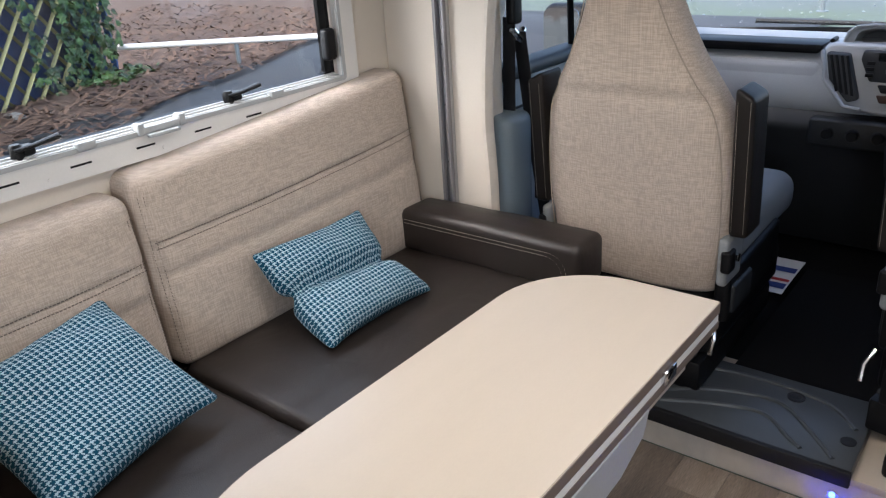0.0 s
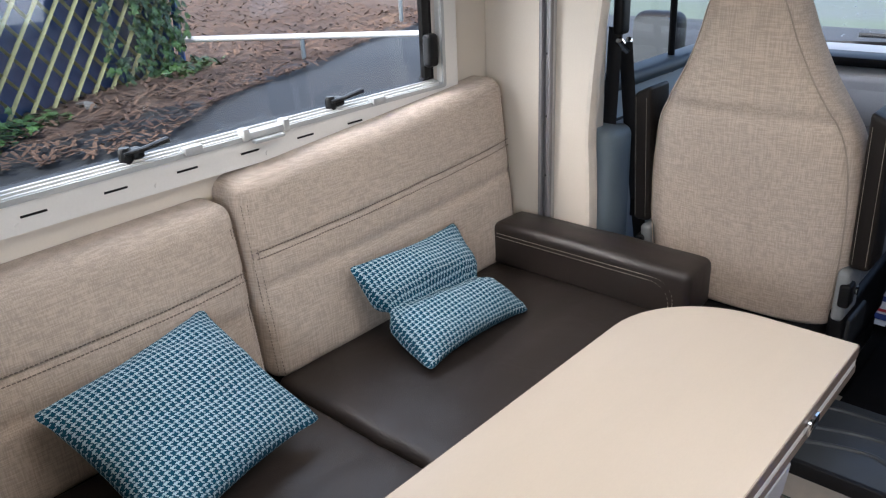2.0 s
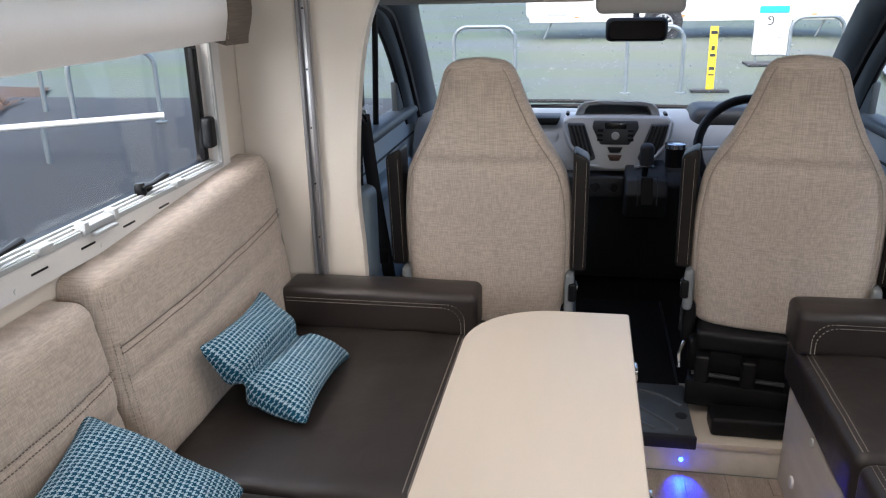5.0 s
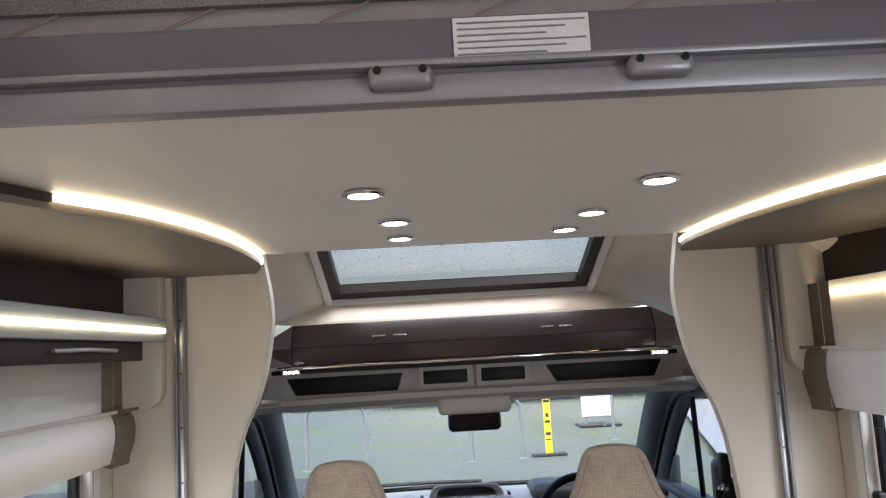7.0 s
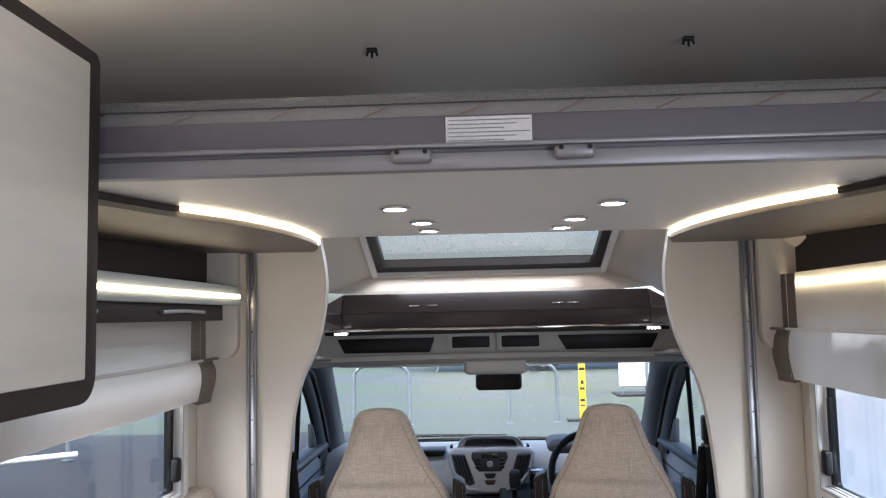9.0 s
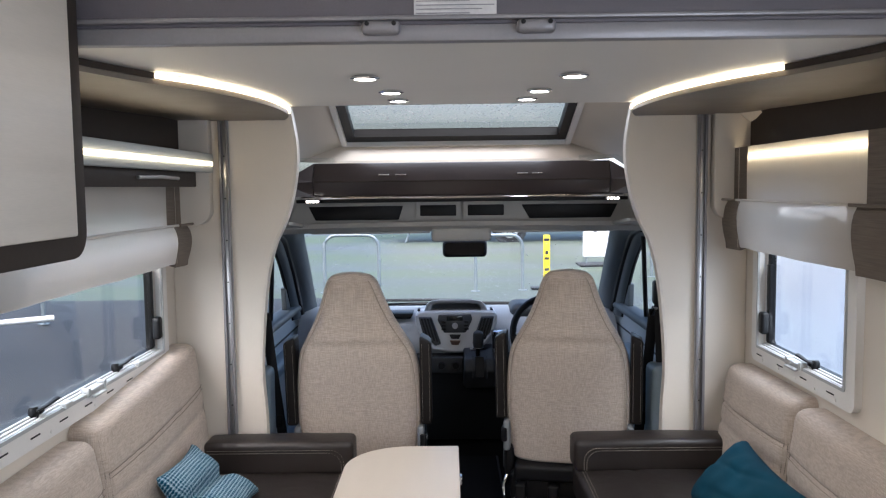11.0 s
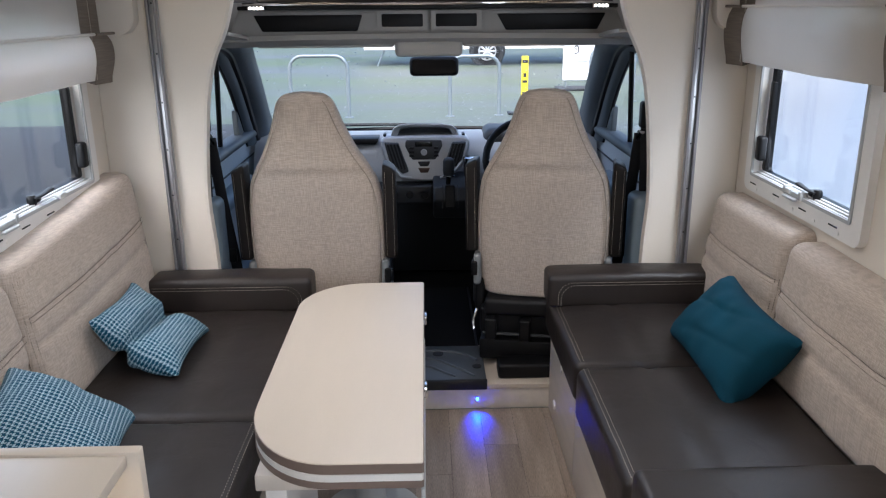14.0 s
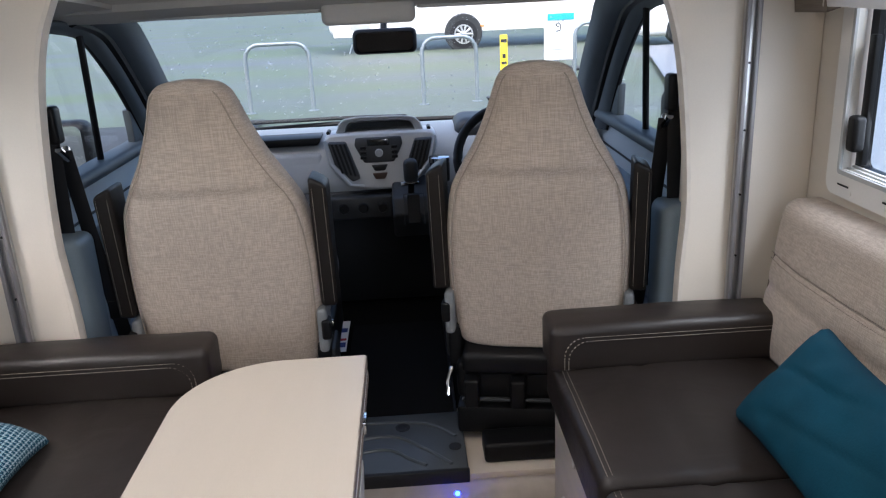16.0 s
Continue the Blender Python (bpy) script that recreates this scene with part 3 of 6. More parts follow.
# six ceiling spots in the bed's underside
for i, (x, y) in enumerate(((-0.225, -1.19), (0.247, -1.19), (-0.19, -0.86), (0.207, -0.86), (-0.19, -0.56), (0.203, -0.57))):
    zb = under(y)
    sp = thing("ceiling_spot", "round recessed chrome spotlight, lit, in the bed's underside", "spotlight", (x, y, BED), "spots under the bed")
    part("bezel", lathe([(0.030, zb - 0.001), (0.034, zb - 0.004), (0.034, zb - 0.006), (0.025, zb - 0.008), (0.024, zb - 0.001)], (x, y, 0), "z", 20), CHROME, sp)
    part("diffuser", lathe([(0.024, zb - 0.0085), (0.024, zb - 0.002)], (x, y, 0), "z", 20), SPOT, sp, "glowing white diffuser")
    lamp = new("spot_lamp", bpy.data.lights.new("spot_lamp", "SPOT"))
    lamp.data.energy, lamp.data.color, lamp.data.spot_size, lamp.data.spot_blend, lamp.data.shadow_soft_size = 2.0, (1, 0.90, 0.78), radians(125), 0.6, 0.02
    lamp.matrix_world = look((x, y, zb - 0.014), (x, y + 0.001, 0))


# ---- canopies with light strips at both sides ----
def canopy(s):
    ctl = [(0.655, 0.0), (0.605, -0.17), (0.565, -0.45), (0.548, -0.75), (0.562, -0.98), (0.600, -1.16), (0.665, -1.30), (0.735, -1.50), (0.76, -1.63)]
    dx = 0.0 if s < 0 else 0.012
    edge = [(s * (p.x + dx), p.y) for p in smooth_line([(a, b, 0) for a, b in ctl], 5)]
    cn = thing("side_canopy", "taupe canopy board with a curved edge under the bed", "canopy", (s * 0.85, -0.8, BED - 0.015), "side canopies")
    low = lambda y: under(y) - 0.014
    bm = bmesh.new()
    inner = [[(x, y, low(y)) for x, y in edge], [(s * W * 0.999, y, low(y)) for x, y in edge]]
    sheet(inner, 0.012, bm=bm)
    part("board", bm, mat("taupe_canopy_laminate", (0.16, 0.135, 0.11), 0.45, var=0.03) if s < 0 else bpy.data.materials["taupe_canopy_laminate"], cn)

    def band(pts, a, b, h0, h1):
        rows = [[(x - s * q, y, low(y) + h) for x, y in pts] for q, h in ((a, h0), (b, h0), (b, h1), (a, h1), (a, h0))]
        return sheet(rows)
    part("light_strip", band(edge[4:31], 0.001, 0.007, 0.001, 0.010), LED, cn, "glowing warm light strip")
    part("edge_band", band(edge[30:], 0.001, 0.006, -0.001, 0.012), BROWN, cn)


canopy(-1)
canopy(1)


# ---- windows ----
def window(s, name, y0, y1, z0, z1, handles):
    xw = s * W
    win = tagged(new(name), "white-framed hinged window with black stays, closed", "window", "", "structure")
    win.location = (xw, (y0 + y1) / 2, z0)
    ORG[win] = Vector(win.location)
    zt = z1
    o = outline(y0 - 0.055, y1 + 0.055, z0 - 0.058, zt + 0.05, 0.03)
    i = outline(y0, y1, z0, zt, 0.008)
    a, b = s * (W - 0.022), s * (W + 0.0)
    fr = part("window_frame", ring_prism(o, i, "x", a, b), WHITEPL, win, "white plastic blind-cassette frame")
    part("frame_lip", ring_prism(outline(y0 - 0.006, y1 + 0.006, z0 - 0.006, zt + 0.006, 0.01), outline(y0 + 0.004, y1 - 0.004, z0 + 0.004, zt - 0.004, 0.006), "x", s * (W - 0.026), s * (W - 0.02)), GREYPL, win)
    seal = ring_prism(outline(y0, y1, z0, zt, 0.008), outline(y0 + 0.028, y1 - 0.028, z0 + 0.012, zt - 0.02, 0.02), "x", s * (W + 0.012), s * (W + 0.03))
    part("seal", seal, BLACKPL, win, "black rubber seal")
    part("pane", box(*sorted((s * (W + 0.018), s * (W + 0.022))), y0 + 0.02, y1 - 0.02, z0 + 0.01, zt - 0.01), GLASS, win)
    for k in range(3):
        part("guide", box(*sorted((s * (W - 0.02 + 0.012 * k), s * (W - 0.013 + 0.012 * k))), y0 + 0.005, y1 - 0.005, z0 + 0.001, z0 + 0.006 + 0.003 * k), GUIDE, win, "pale grey blind guide")
    n = int((y1 - y0) / 0.13)
    for k in range(n):
        yy = y0 + 0.08 + k * (y1 - y0 - 0.1) / max(1, n - 1)
        if yy > y1 - 0.02:
            continue
        part("slot", box(*sorted((s * (W - 0.0235), s * (W - 0.0215))), yy - 0.022, yy + 0.022, z0 - 0.032, z0 - 0.028), BLACKPL, win)
    mid = (y0 + y1) / 2
    pull = part("blind_pull", box(*sorted((s * (W - 0.030), s * (W - 0.010))), mid - 0.055, mid + 0.055, z0 - 0.004, z0 + 0.010, 0.003), GREYPL, win, "grey blind pull with two end lugs")
    for k in (-1, 1):
        part("lug", box(*sorted((s * (W - 0.034), s * (W - 0.008))), mid + k * 0.05 - 0.008, mid + k * 0.05 + 0.008, z0 - 0.006, z0 + 0.02, 0.004), GREYPL, pull)
    part("grip", box(*sorted((s * (W - 0.045), s * (W - 0.03))), mid - 0.04, mid + 0.035, z0 - 0.012, z0 - 0.004, 0.003), GREYPL, pull)
    for hy in handles:
        hd = part("stay_catch", lathe([(0.010, z0 + 0.004), (0.013, z0 + 0.010), (0.013, z0 + 0.028), (0.009, z0 + 0.034)], (s * (W + 0.002), hy - 0.014, 0), "z", 14), BLACKPL, win, "black window catch")
        part("clamp", rbox((min(s * (W - 0.012), s * (W + 0.014)), hy - 0.006, z0 + 0.010), (max(s * (W - 0.012), s * (W + 0.014)), hy + 0.018, z0 + 0.030), 0.006, 0.012), BLACKPL, hd)
        part("lever", tube([(s * (W - 0.006), hy - 0.02, z0 + 0.024), (s * (W - 0.016), hy + 0.012, z0 + 0.028), (s * (W - 0.020), hy + 0.062, z0 + 0.036)], [0.008, 0.0075, 0.010], 10, flat=0.6), BLACKPL, hd)
        part("lug", box(*sorted((s * (W - 0.034), s * (W - 0.012))), hy + 0.085, hy + 0.125, z0 - 0.003, z0 + 0.014, 0.004), GREYPL, win)
    for yy in ((y1 - 0.035, y0 + 0.035) if s < 0 else (y1 - 0.035,)):
        st = part("stay_arm", box(*sorted((s * (W - 0.002), s * (W + 0.012))), yy - 0.012, yy + 0.012, z0 + 0.02, z0 + 0.30, 0.003), BLACKPL, win, "black window stay")
        part("stay_knob", rbox((min(s * (W - 0.03), s * (W - 0.002)), yy - 0.02, z0 + 0.05), (max(s * (W - 0.03), s * (W - 0.002)), yy + 0.016, z0 + 0.13), 0.01, 0.02), BLACKPL, st)
    for yy in np.linspace(y0 + 0.05, y1 - 0.05, 5):
        part("screw_cap", lathe([(0.005, s * (W - 0.0240)), (0.005, s * (W - 0.0215))], (0, yy, z0 - 0.043), "x", 10), WHITEPL, win)


window(-1, "window_1", -1.30, -0.19, 0.955, 1.49, (-1.02, -0.53))
window(1, "window_2", -0.79, -0.165, 0.945, 1.49, (-0.55,))
for s, y, wide, power in ((-1, -0.745, 1.0, 0.75), (1, -0.48, 0.54, 0.55)):
    wl_ = new("window_daylight", bpy.data.lights.new("window_daylight", "AREA"))
    wl_.data.energy, wl_.data.color, wl_.data.shape, wl_.data.size, wl_.data.size_y = power, (0.90, 0.95, 1.0), "RECTANGLE", wide, 0.28
    wl_.matrix_world = look((s * 1.095, y, 1.12), (s * -0.2, y - 0.05, 0.55))


# ---- sofas ----
def puff(axis, lo, hi, amount, creases=(), seed=0):
    """Moves points of a cushion: a swelling over the middle of a face and dents along creases."""
    lo, hi = Vector(lo), Vector(hi)

    def fn(p):
        u = [(p[k] - lo[k]) / (hi[k] - lo[k]) for k in range(3)]
        q = p.copy()
        k, sgn = axis
        face = u[k] if sgn > 0 else 1 - u[k]
        a, b = [i for i in range(3) if i != k]
        dome = max(0, (1 - abs(2 * u[a] - 1) ** 3)) * max(0, (1 - abs(2 * u[b] - 1) ** 3))
        d = amount * dome + 0.003 * noise.noise(Vector(p) * 9 + Vector((seed, 0, 0)))
        for c, (pos, depth, width) in creases:
            d -= depth * math.exp(-((p[c] - pos) / width) ** 2)
        q[k] += sgn * d * max(0, face) ** 2
        return q
    return fn


def stitch_line(pts, parent, name="stitching", gap=0.006, length=0.005, r=0.0009, material=None):
    """Single stitches along a line, as one part."""
    bm = bmesh.new()
    P = [Vector(p) for p in pts]
    verts, faces = [], []
    for a, b in zip(P, P[1:]):
        n = max(1, int((b - a).length / gap))
        for i in range(n):
            c = a.lerp(b, (i + 0.5) / n)
            d = (b - a).normalized() * length * 0.5
            for k in (Vector((r, r, -r)), Vector((-r, r, r)), Vector((r, -r, r))):
                verts += [c - d + k, c + d + k]
            m = len(verts) - 6
            for i2, j2 in ((0, 2), (2, 4), (4, 0)):
                faces.append((m + i2, m + i2 + 1, m + j2 + 1, m + j2))
    me = bpy.data.meshes.new(name)
    o = ORG[parent]
    me.from_pydata([v - o for v in verts], [], faces)
    me.materials.append(material or STITCH)
    ob = new(name, me)
    ob.parent = parent
    ORG[ob] = o
    return tagged(ob, "", kind="stuff")


def back_cushion(s, y0, y1, za, zb, label):
    """za and zb: the top's height at its rear and front end."""
    z1 = max(za, zb)
    xf, xb = s * 0.975, s * 1.09
    xf = s * (0.957 if za > 0.88 else 0.968)
    lo, hi = (min(xf, xb), y0, 0.455), (max(xf, xb), y1, z1)
    zs, zc = (z1 - 0.172, z1 - 0.250) if z1 > 0.9 else (z1 - 0.150, z1 - 0.225)
    base = puff((0, -s), lo, hi, 0.020, ((2, (zs, 0.007, 0.007)), (2, (zc, 0.007, 0.014))), seed=y0 * 7)

    def shape(q):
        k = (za + (zb - za) * (q.y - y0) / (y1 - y0) - 0.455) / (z1 - 0.455)
        q.x += s * 0.055 * max(0, (q.z - 0.46) / 0.48)
        q.x -= s * 0.0022 * noise.noise(Vector((q.y * 30, q.z * 7, s))) * math.exp(-((q.z - zs) / 0.05) ** 2)
        q.x = s * min(s * q.x, 1.097)
        q.z = 0.455 + (q.z - 0.455) * k
        return q

    bm = rbox(lo, hi, 0.036, 0.010, lambda p: shape(base(p)))
    ob = thing("sofa_back_cushion", label, "cushion", ((xf + xb) / 2, (y0 + y1) / 2, 0.46), "sofa back cushions")
    part("cover", bm, FABRIC, ob)
    for dz in (-0.008, 0.008):
        pts = []
        for y in np.linspace(y0 + 0.012, y1 - 0.012, 24):
            q = base(Vector((xf, y, zs + dz)))
            pts.append(shape(q) - Vector((s * 0.0008, 0, 0)))
        stitch_line(pts, ob, material=SEAM, gap=0.007, r=0.0009)
    for yy, e in ((y0, 1), (y1, -1)):
        for off in (0.010, 0.020):
            pts = []
            for z in np.linspace(0.475, z1 - 0.05, 16):
                q = Vector((xf + s * (0.036 - 0.0356 * math.sin(math.acos(min(1, 1 - off / 0.036)))), yy + e * off, z))
                pts.append(shape(q) - Vector((s * 0.001, 0, 0)))
            stitch_line(pts, ob, material=SEAM, gap=0.007, r=0.0011)
    return ob


back_cushion(-1, -0.876, -0.022, 0.888, 0.955, "tall beige woven sofa back cushion with sewn seams")
back_cushion(-1, -1.45, -0.881, 0.848, 0.858, "low beige woven sofa back cushion with sewn seams")
back_cushion(1, -0.606, -0.03, 0.866, 0.856, "tall beige woven sofa back cushion against the wall")
back_cushion(1, -1.285, -0.611, 0.843, 0.850, "low beige woven sofa back cushion beside the dark unit")


def seat_cushion(s, y0, y1, xin, label):
    low = 0.300 if y0 < -1.0 else 0.335
    lo, hi = (min(s * 0.985, s * xin), y0, low), (max(s * 0.985, s * xin), y1, 0.468)
    mid = s * (xin + 0.985) / 2
    soft = puff((2, 1), lo, hi, 0.012, ((0, (mid - s * 0.06, 0.009, 0.009)),), seed=y0 * 3)

    def drape(p):
        """The front skirt hangs over the bench's edge; the rest of the cushion is flat below."""
        q = soft(p)
        if q.z < 0.335 and s * q.x > xin + 0.022:
            q.z = 0.335
        return q

    bm = rbox(lo, hi, 0.028, 0.025, drape)
    ob = thing("sofa_seat_cushion", label, "cushion", (mid, (y0 + y1) / 2, 0.335), "sofa seat cushions")
    part("cover", bm, LEATHER, ob)
    for d in (0.019, 0.029):
        stitch_line([soft(Vector((s * (xin + d), y, 0.4675 - (0.0018 if d < 0.02 else 0)))) + Vector((0, 0, 0.0020)) for y in np.linspace(y0 + 0.02, y1 - 0.02, 60)], ob, gap=0.0060, length=0.0046, r=0.0008)
    return ob


seat_cushion(-1, -0.872, 0.0, 0.425, "dark brown leatherette sofa seat cushion with pale stitching")
seat_cushion(-1, -1.56, -0.878, 0.425, "dark brown leatherette sofa seat cushion with pale stitching")
seat_cushion(1, -0.60, 0.0, 0.43, "dark brown leatherette sofa seat cushion with pale stitching")
seat_cushion(1, -1.20, -0.606, 0.43, "dark brown leatherette sofa seat cushion with pale stitching")
solid("sofa_filler", box(-1.09, -0.99, -1.55, 0.0, 0.335, 0.45), LEATHER, "dark brown leatherette strip behind the sofa seat", "cushion", kind="")


def arm_bolster(x0, x1, y0, y1, z0, z1, front, name, label):
    lo, hi = (x0, y0, z0), (x1, y1, z1)
    bm = rbox(lo, hi, 0.021, 0.025, puff((2, 1), lo, hi, 0.006, seed=x0 * 5))
    ob = thing(name, label, "armrest", ((x0 + x1) / 2, (y0 + y1) / 2, z0), "sofa armrests")
    part("cover", bm, LEATHER, ob)
    inner = x1 if abs(x0) > abs(x1) else x0
    outer = x0 if inner == x1 else x1
    k = 1 if outer > inner else -1
    for d in (0.0, 0.010):
        zt = z1 - 0.027 - d
        yy = y0 - 0.002
        pts = [Vector((outer - k * 0.02, yy, zt)), Vector((inner + k * (0.085 + d), yy, zt))]
        pts += [Vector((inner + k * (0.085 + d - 0.05 * math.sin(t)), yy, zt - 0.05 * (1 - math.cos(t)))) for t in np.linspace(0, math.pi / 2, 8)]
        pts += [Vector((inner + k * (0.035 + d), yy, z0 + 0.01))]
        stitch_line(pts, ob, r=0.0008)
    return ob


arm_bolster(-0.97, -0.405, -0.145, -0.012, 0.466, 0.590, 1, "sofa_bolster", "dark brown leatherette bolster armrest with pale stitching")
arm_bolster(0.418, 1.0, -0.145, -0.012, 0.466, 0.588, 1, "sofa_bolster", "dark brown leatherette bolster armrest with pale stitching")
arm_bolster(0.44, 1.075, -1.40, -1.20, 0.336, 0.512, 1, "sofa_bolster", "dark brown leatherette end bolster beside the black unit")
arm_bolster(-1.08, -0.48, -1.595, -1.455, 0.466, 0.54, 1, "sofa_bolster", "dark brown leatherette end bolster beside the kitchen unit")


def sofa_base(s):
    base = thing("sofa_bench", "cream laminate sofa base with lift-up door panels", "bench", (s * 0.7, -0.7, 0), "sofa benches")
    xf = 0.455
    part("carcass", box(*sorted((s * 0.475, s * 1.09)), -1.55 if s < 0 else -1.42, 0.0, 0.0, 0.333), PANEL, base)
    cuts = (-1.42, -0.97, -0.505, -0.003)
    for a, b in zip(cuts, cuts[1:]):
        pn = part("door_panel", box(*sorted((s * xf, s * 0.474)), a + 0.003, b - 0.003, 0.005, 0.33, 0.003), PANEL, base)
        if b > -0.1 or a < -1.3:
            part("catch", lathe([(0.016, s * (xf - 0.006)), (0.018, s * (xf - 0.002)), (0.018, s * (xf + 0.001))], (0, b - 0.14, 0.09 if s > 0 else 0.12), "x", 16), WHITEPL, pn, "round white push catch")
            part("catch", lathe([(0.012, s * (xf - 0.005)), (0.013, s * (xf + 0.001))], (0, b - 0.255, 0.287), "x", 16), WHITEPL, pn)


sofa_base(-1)
sofa_base(1)

# ---- table ----
tb = thing("dining_table", "cream folding table with taupe edge bands on a grey pedestal", "table", (-0.19, -0.75, 0))


def grow(d):
    """The table's outline, grown by d: square towards the aisle, rounded towards the sofa."""
    x0, x1, y0, y1 = -0.388 - d, -0.015 + d, -1.354 - d, -0.305 + d
    near = [(x0 + 0.19 - 0.19 * math.cos(t), y0 + 0.245 - 0.245 * math.sin(t)) for t in np.linspace(0, math.pi / 2, 15)]
    far = [(x0 + 0.20 - 0.20 * math.sin(t), y1 - 0.20 + 0.20 * math.cos(t)) for t in np.linspace(0, math.pi / 2, 13)]
    return near + [(x1 - 0.004, y0), (x1, y0 + 0.004), (x1, y1 - 0.004), (x1 - 0.004, y1)] + far


TO = grow(0.0)
part("tabletop", prism(TO, "z", 0.606, 0.630, 0.0015, 1), TABLE, tb)
part("edge_band", ring_prism(grow(0.0012), TO, "z", 0.6075, 0.6285), EDGE, tb, "taupe edge band")
part("folded_leaf", prism(TO, "z", 0.575, 0.6045, 0.0015, 1), WHITEPL, tb, "pale folded leaf under the top")
part("edge_band", ring_prism(grow(0.0012), TO, "z", 0.5745, 0.5895), EDGE, tb)
part("support_rail", box(-0.36, -0.03, -1.30, -0.42, 0.535, 0.573, 0.004), PANEL, tb)
bar = prism([(-0.62, 0.573), (-1.36, 0.573), (-1.36, 0.54), (-1.15, 0.47), (-0.72, 0.50), (-0.64, 0.53)], "x", -0.020, -0.012, 0.002, 1)
part("slide_bar", bar, GREYPL, tb, "pale grey slide bar along the edge")
for y in (-0.55, -1.0):
    part("hinge", box(-0.016, -0.006, y - 0.022, y + 0.022, 0.592, 0.616, 0.002), CHROME, tb, "small steel hinge")
part("pedestal", lathe([(0.045, 0.02), (0.045, 0.53), (0.06, 0.54)], (-0.18, -0.66, 0), "z", 28), GREYPL, tb)
part("foot", lathe([(0.155, 0.0), (0.158, 0.012), (0.150, 0.024), (0.10, 0.034), (0.05, 0.036)], (-0.18, -0.66, 0), "z", 40), GREYPL, tb, "round pale grey foot")
part("under_bracket", box(-0.345, -0.30, -1.28, -0.9, 0.16, 0.535, 0.003), WHITEPL, tb)


# ---- pillows ----
def pillow(name, material, centre, size, thick, yaw, tilt, lean, label, chop=0.0, seed=1):
    """A soft square pillow: edges drawn in, corners out, wrinkles, and a dent across the middle where it was chopped."""
    n = 40
    a, c = size
    bm = bmesh.new()
    uvl = bm.loops.layers.uv.new("UVMap")
    sides = []
    for sg in (1, -1):
        rows = []
        for j in range(n + 1):
            row = []
            for i in range(n + 1):
                u, v = 2 * i / n - 1, 2 * j / n - 1
                pin = 1 - 0.10 * (1 - v * v) * abs(u) ** 6
                pin2 = 1 - 0.10 * (1 - u * u) * abs(v) ** 6
                cinch = chop * math.exp(-((v - 0.05 + 0.10 * u) / 0.16) ** 2)
                qu, qv = max(0, abs(u) - 0.88) / 0.12, max(0, abs(v) - 0.88) / 0.12
                k = 1.0 if qu * qv == 0 else max(qu, qv) / math.hypot(qu, qv)
                ru = math.copysign(0.88 + 0.12 * qu * k, u) if qu else u
                rv = math.copysign(0.88 + 0.12 * qv * k, v) if qv else v
                ear = 1 + 0.03 * (abs(ru) * abs(rv)) ** 6
                x, y = ru * a / 2 * pin * (1 - 0.12 * cinch) * ear, rv * c / 2 * pin2 * ear
                h = thick / 2 * (max(0, 1 - abs(u) ** 3.2) ** 0.55) * (max(0, 1 - abs(v) ** 3.2) ** 0.55)
                e = max(abs(u), abs(v))
                h += sg * 0.009 * noise.noise(Vector((x * 14, y * 14, seed))) * (1 - e ** 8)
                h -= 0.016 * max(0, noise.noise(Vector((x * 7 + y * 9, y * 5, seed + 4)))) * (1 - e ** 6)
                h += 0.010 * (abs(u) * abs(v)) ** 5 * (1 - e ** 12) + 0.005 * noise.noise(Vector((u * 9, v * 9, seed))) * (abs(u) * abs(v)) ** 2 * (1 - e ** 10)
                h -= 0.006 * max(0, math.sin((u * 0.9 + v * 1.7) * 4.3 + seed + 1.5 * noise.noise(Vector((u, v, seed))))) ** 5 * (1 - e ** 4)
                fold = chop * math.exp(-((v - 0.05 + 0.10 * u) / 0.13) ** 2)
                h *= 1 - 0.62 * fold
                h += chop * sg * 0.007 * math.sin(u * 26 + 5 * v) * math.exp(-((v - 0.05) / 0.28) ** 2) * abs(u) ** 1.5 * (1 - e ** 6)
                z = sg * h + chop * 0.11 * c * (abs(v) ** 1.3 - 0.6)
                row.append(bm.verts.new((x, y, z)))
            rows.append(row)
        sides.append(rows)
        for j in range(n):
            for i in range(n):
                f = bm.faces.new((rows[j][i], rows[j][i + 1], rows[j + 1][i + 1], rows[j + 1][i]))
                for lp, (ii, jj) in zip(f.loops, ((i, j), (i + 1, j), (i + 1, j + 1), (i, j + 1))):
                    lp[uvl].uv = (ii / n * a, jj / n * c)
    bmesh.ops.remove_doubles(bm, verts=bm.verts, dist=0.0004)
    me = finish(bm, name, material)
    for p in me.polygons:
        p.use_smooth = True
    ob = tagged(new(name, me), label, "pillow", "loose pillows")
    ob.matrix_world = Matrix.Translation(centre) @ Euler((radians(tilt), radians(lean), radians(yaw)), "ZYX").to_matrix().to_4x4()
    ORG[ob] = Vector((0, 0, 0))
    return ob


def basis(centre, xdir, ydir):
    x = Vector(xdir).normalized()
    z = x.cross(Vector(ydir)).normalized()
    y = z.cross(x)
    m = Matrix((x, y, z)).transposed().to_4x4()
    m.translation = centre
    return m


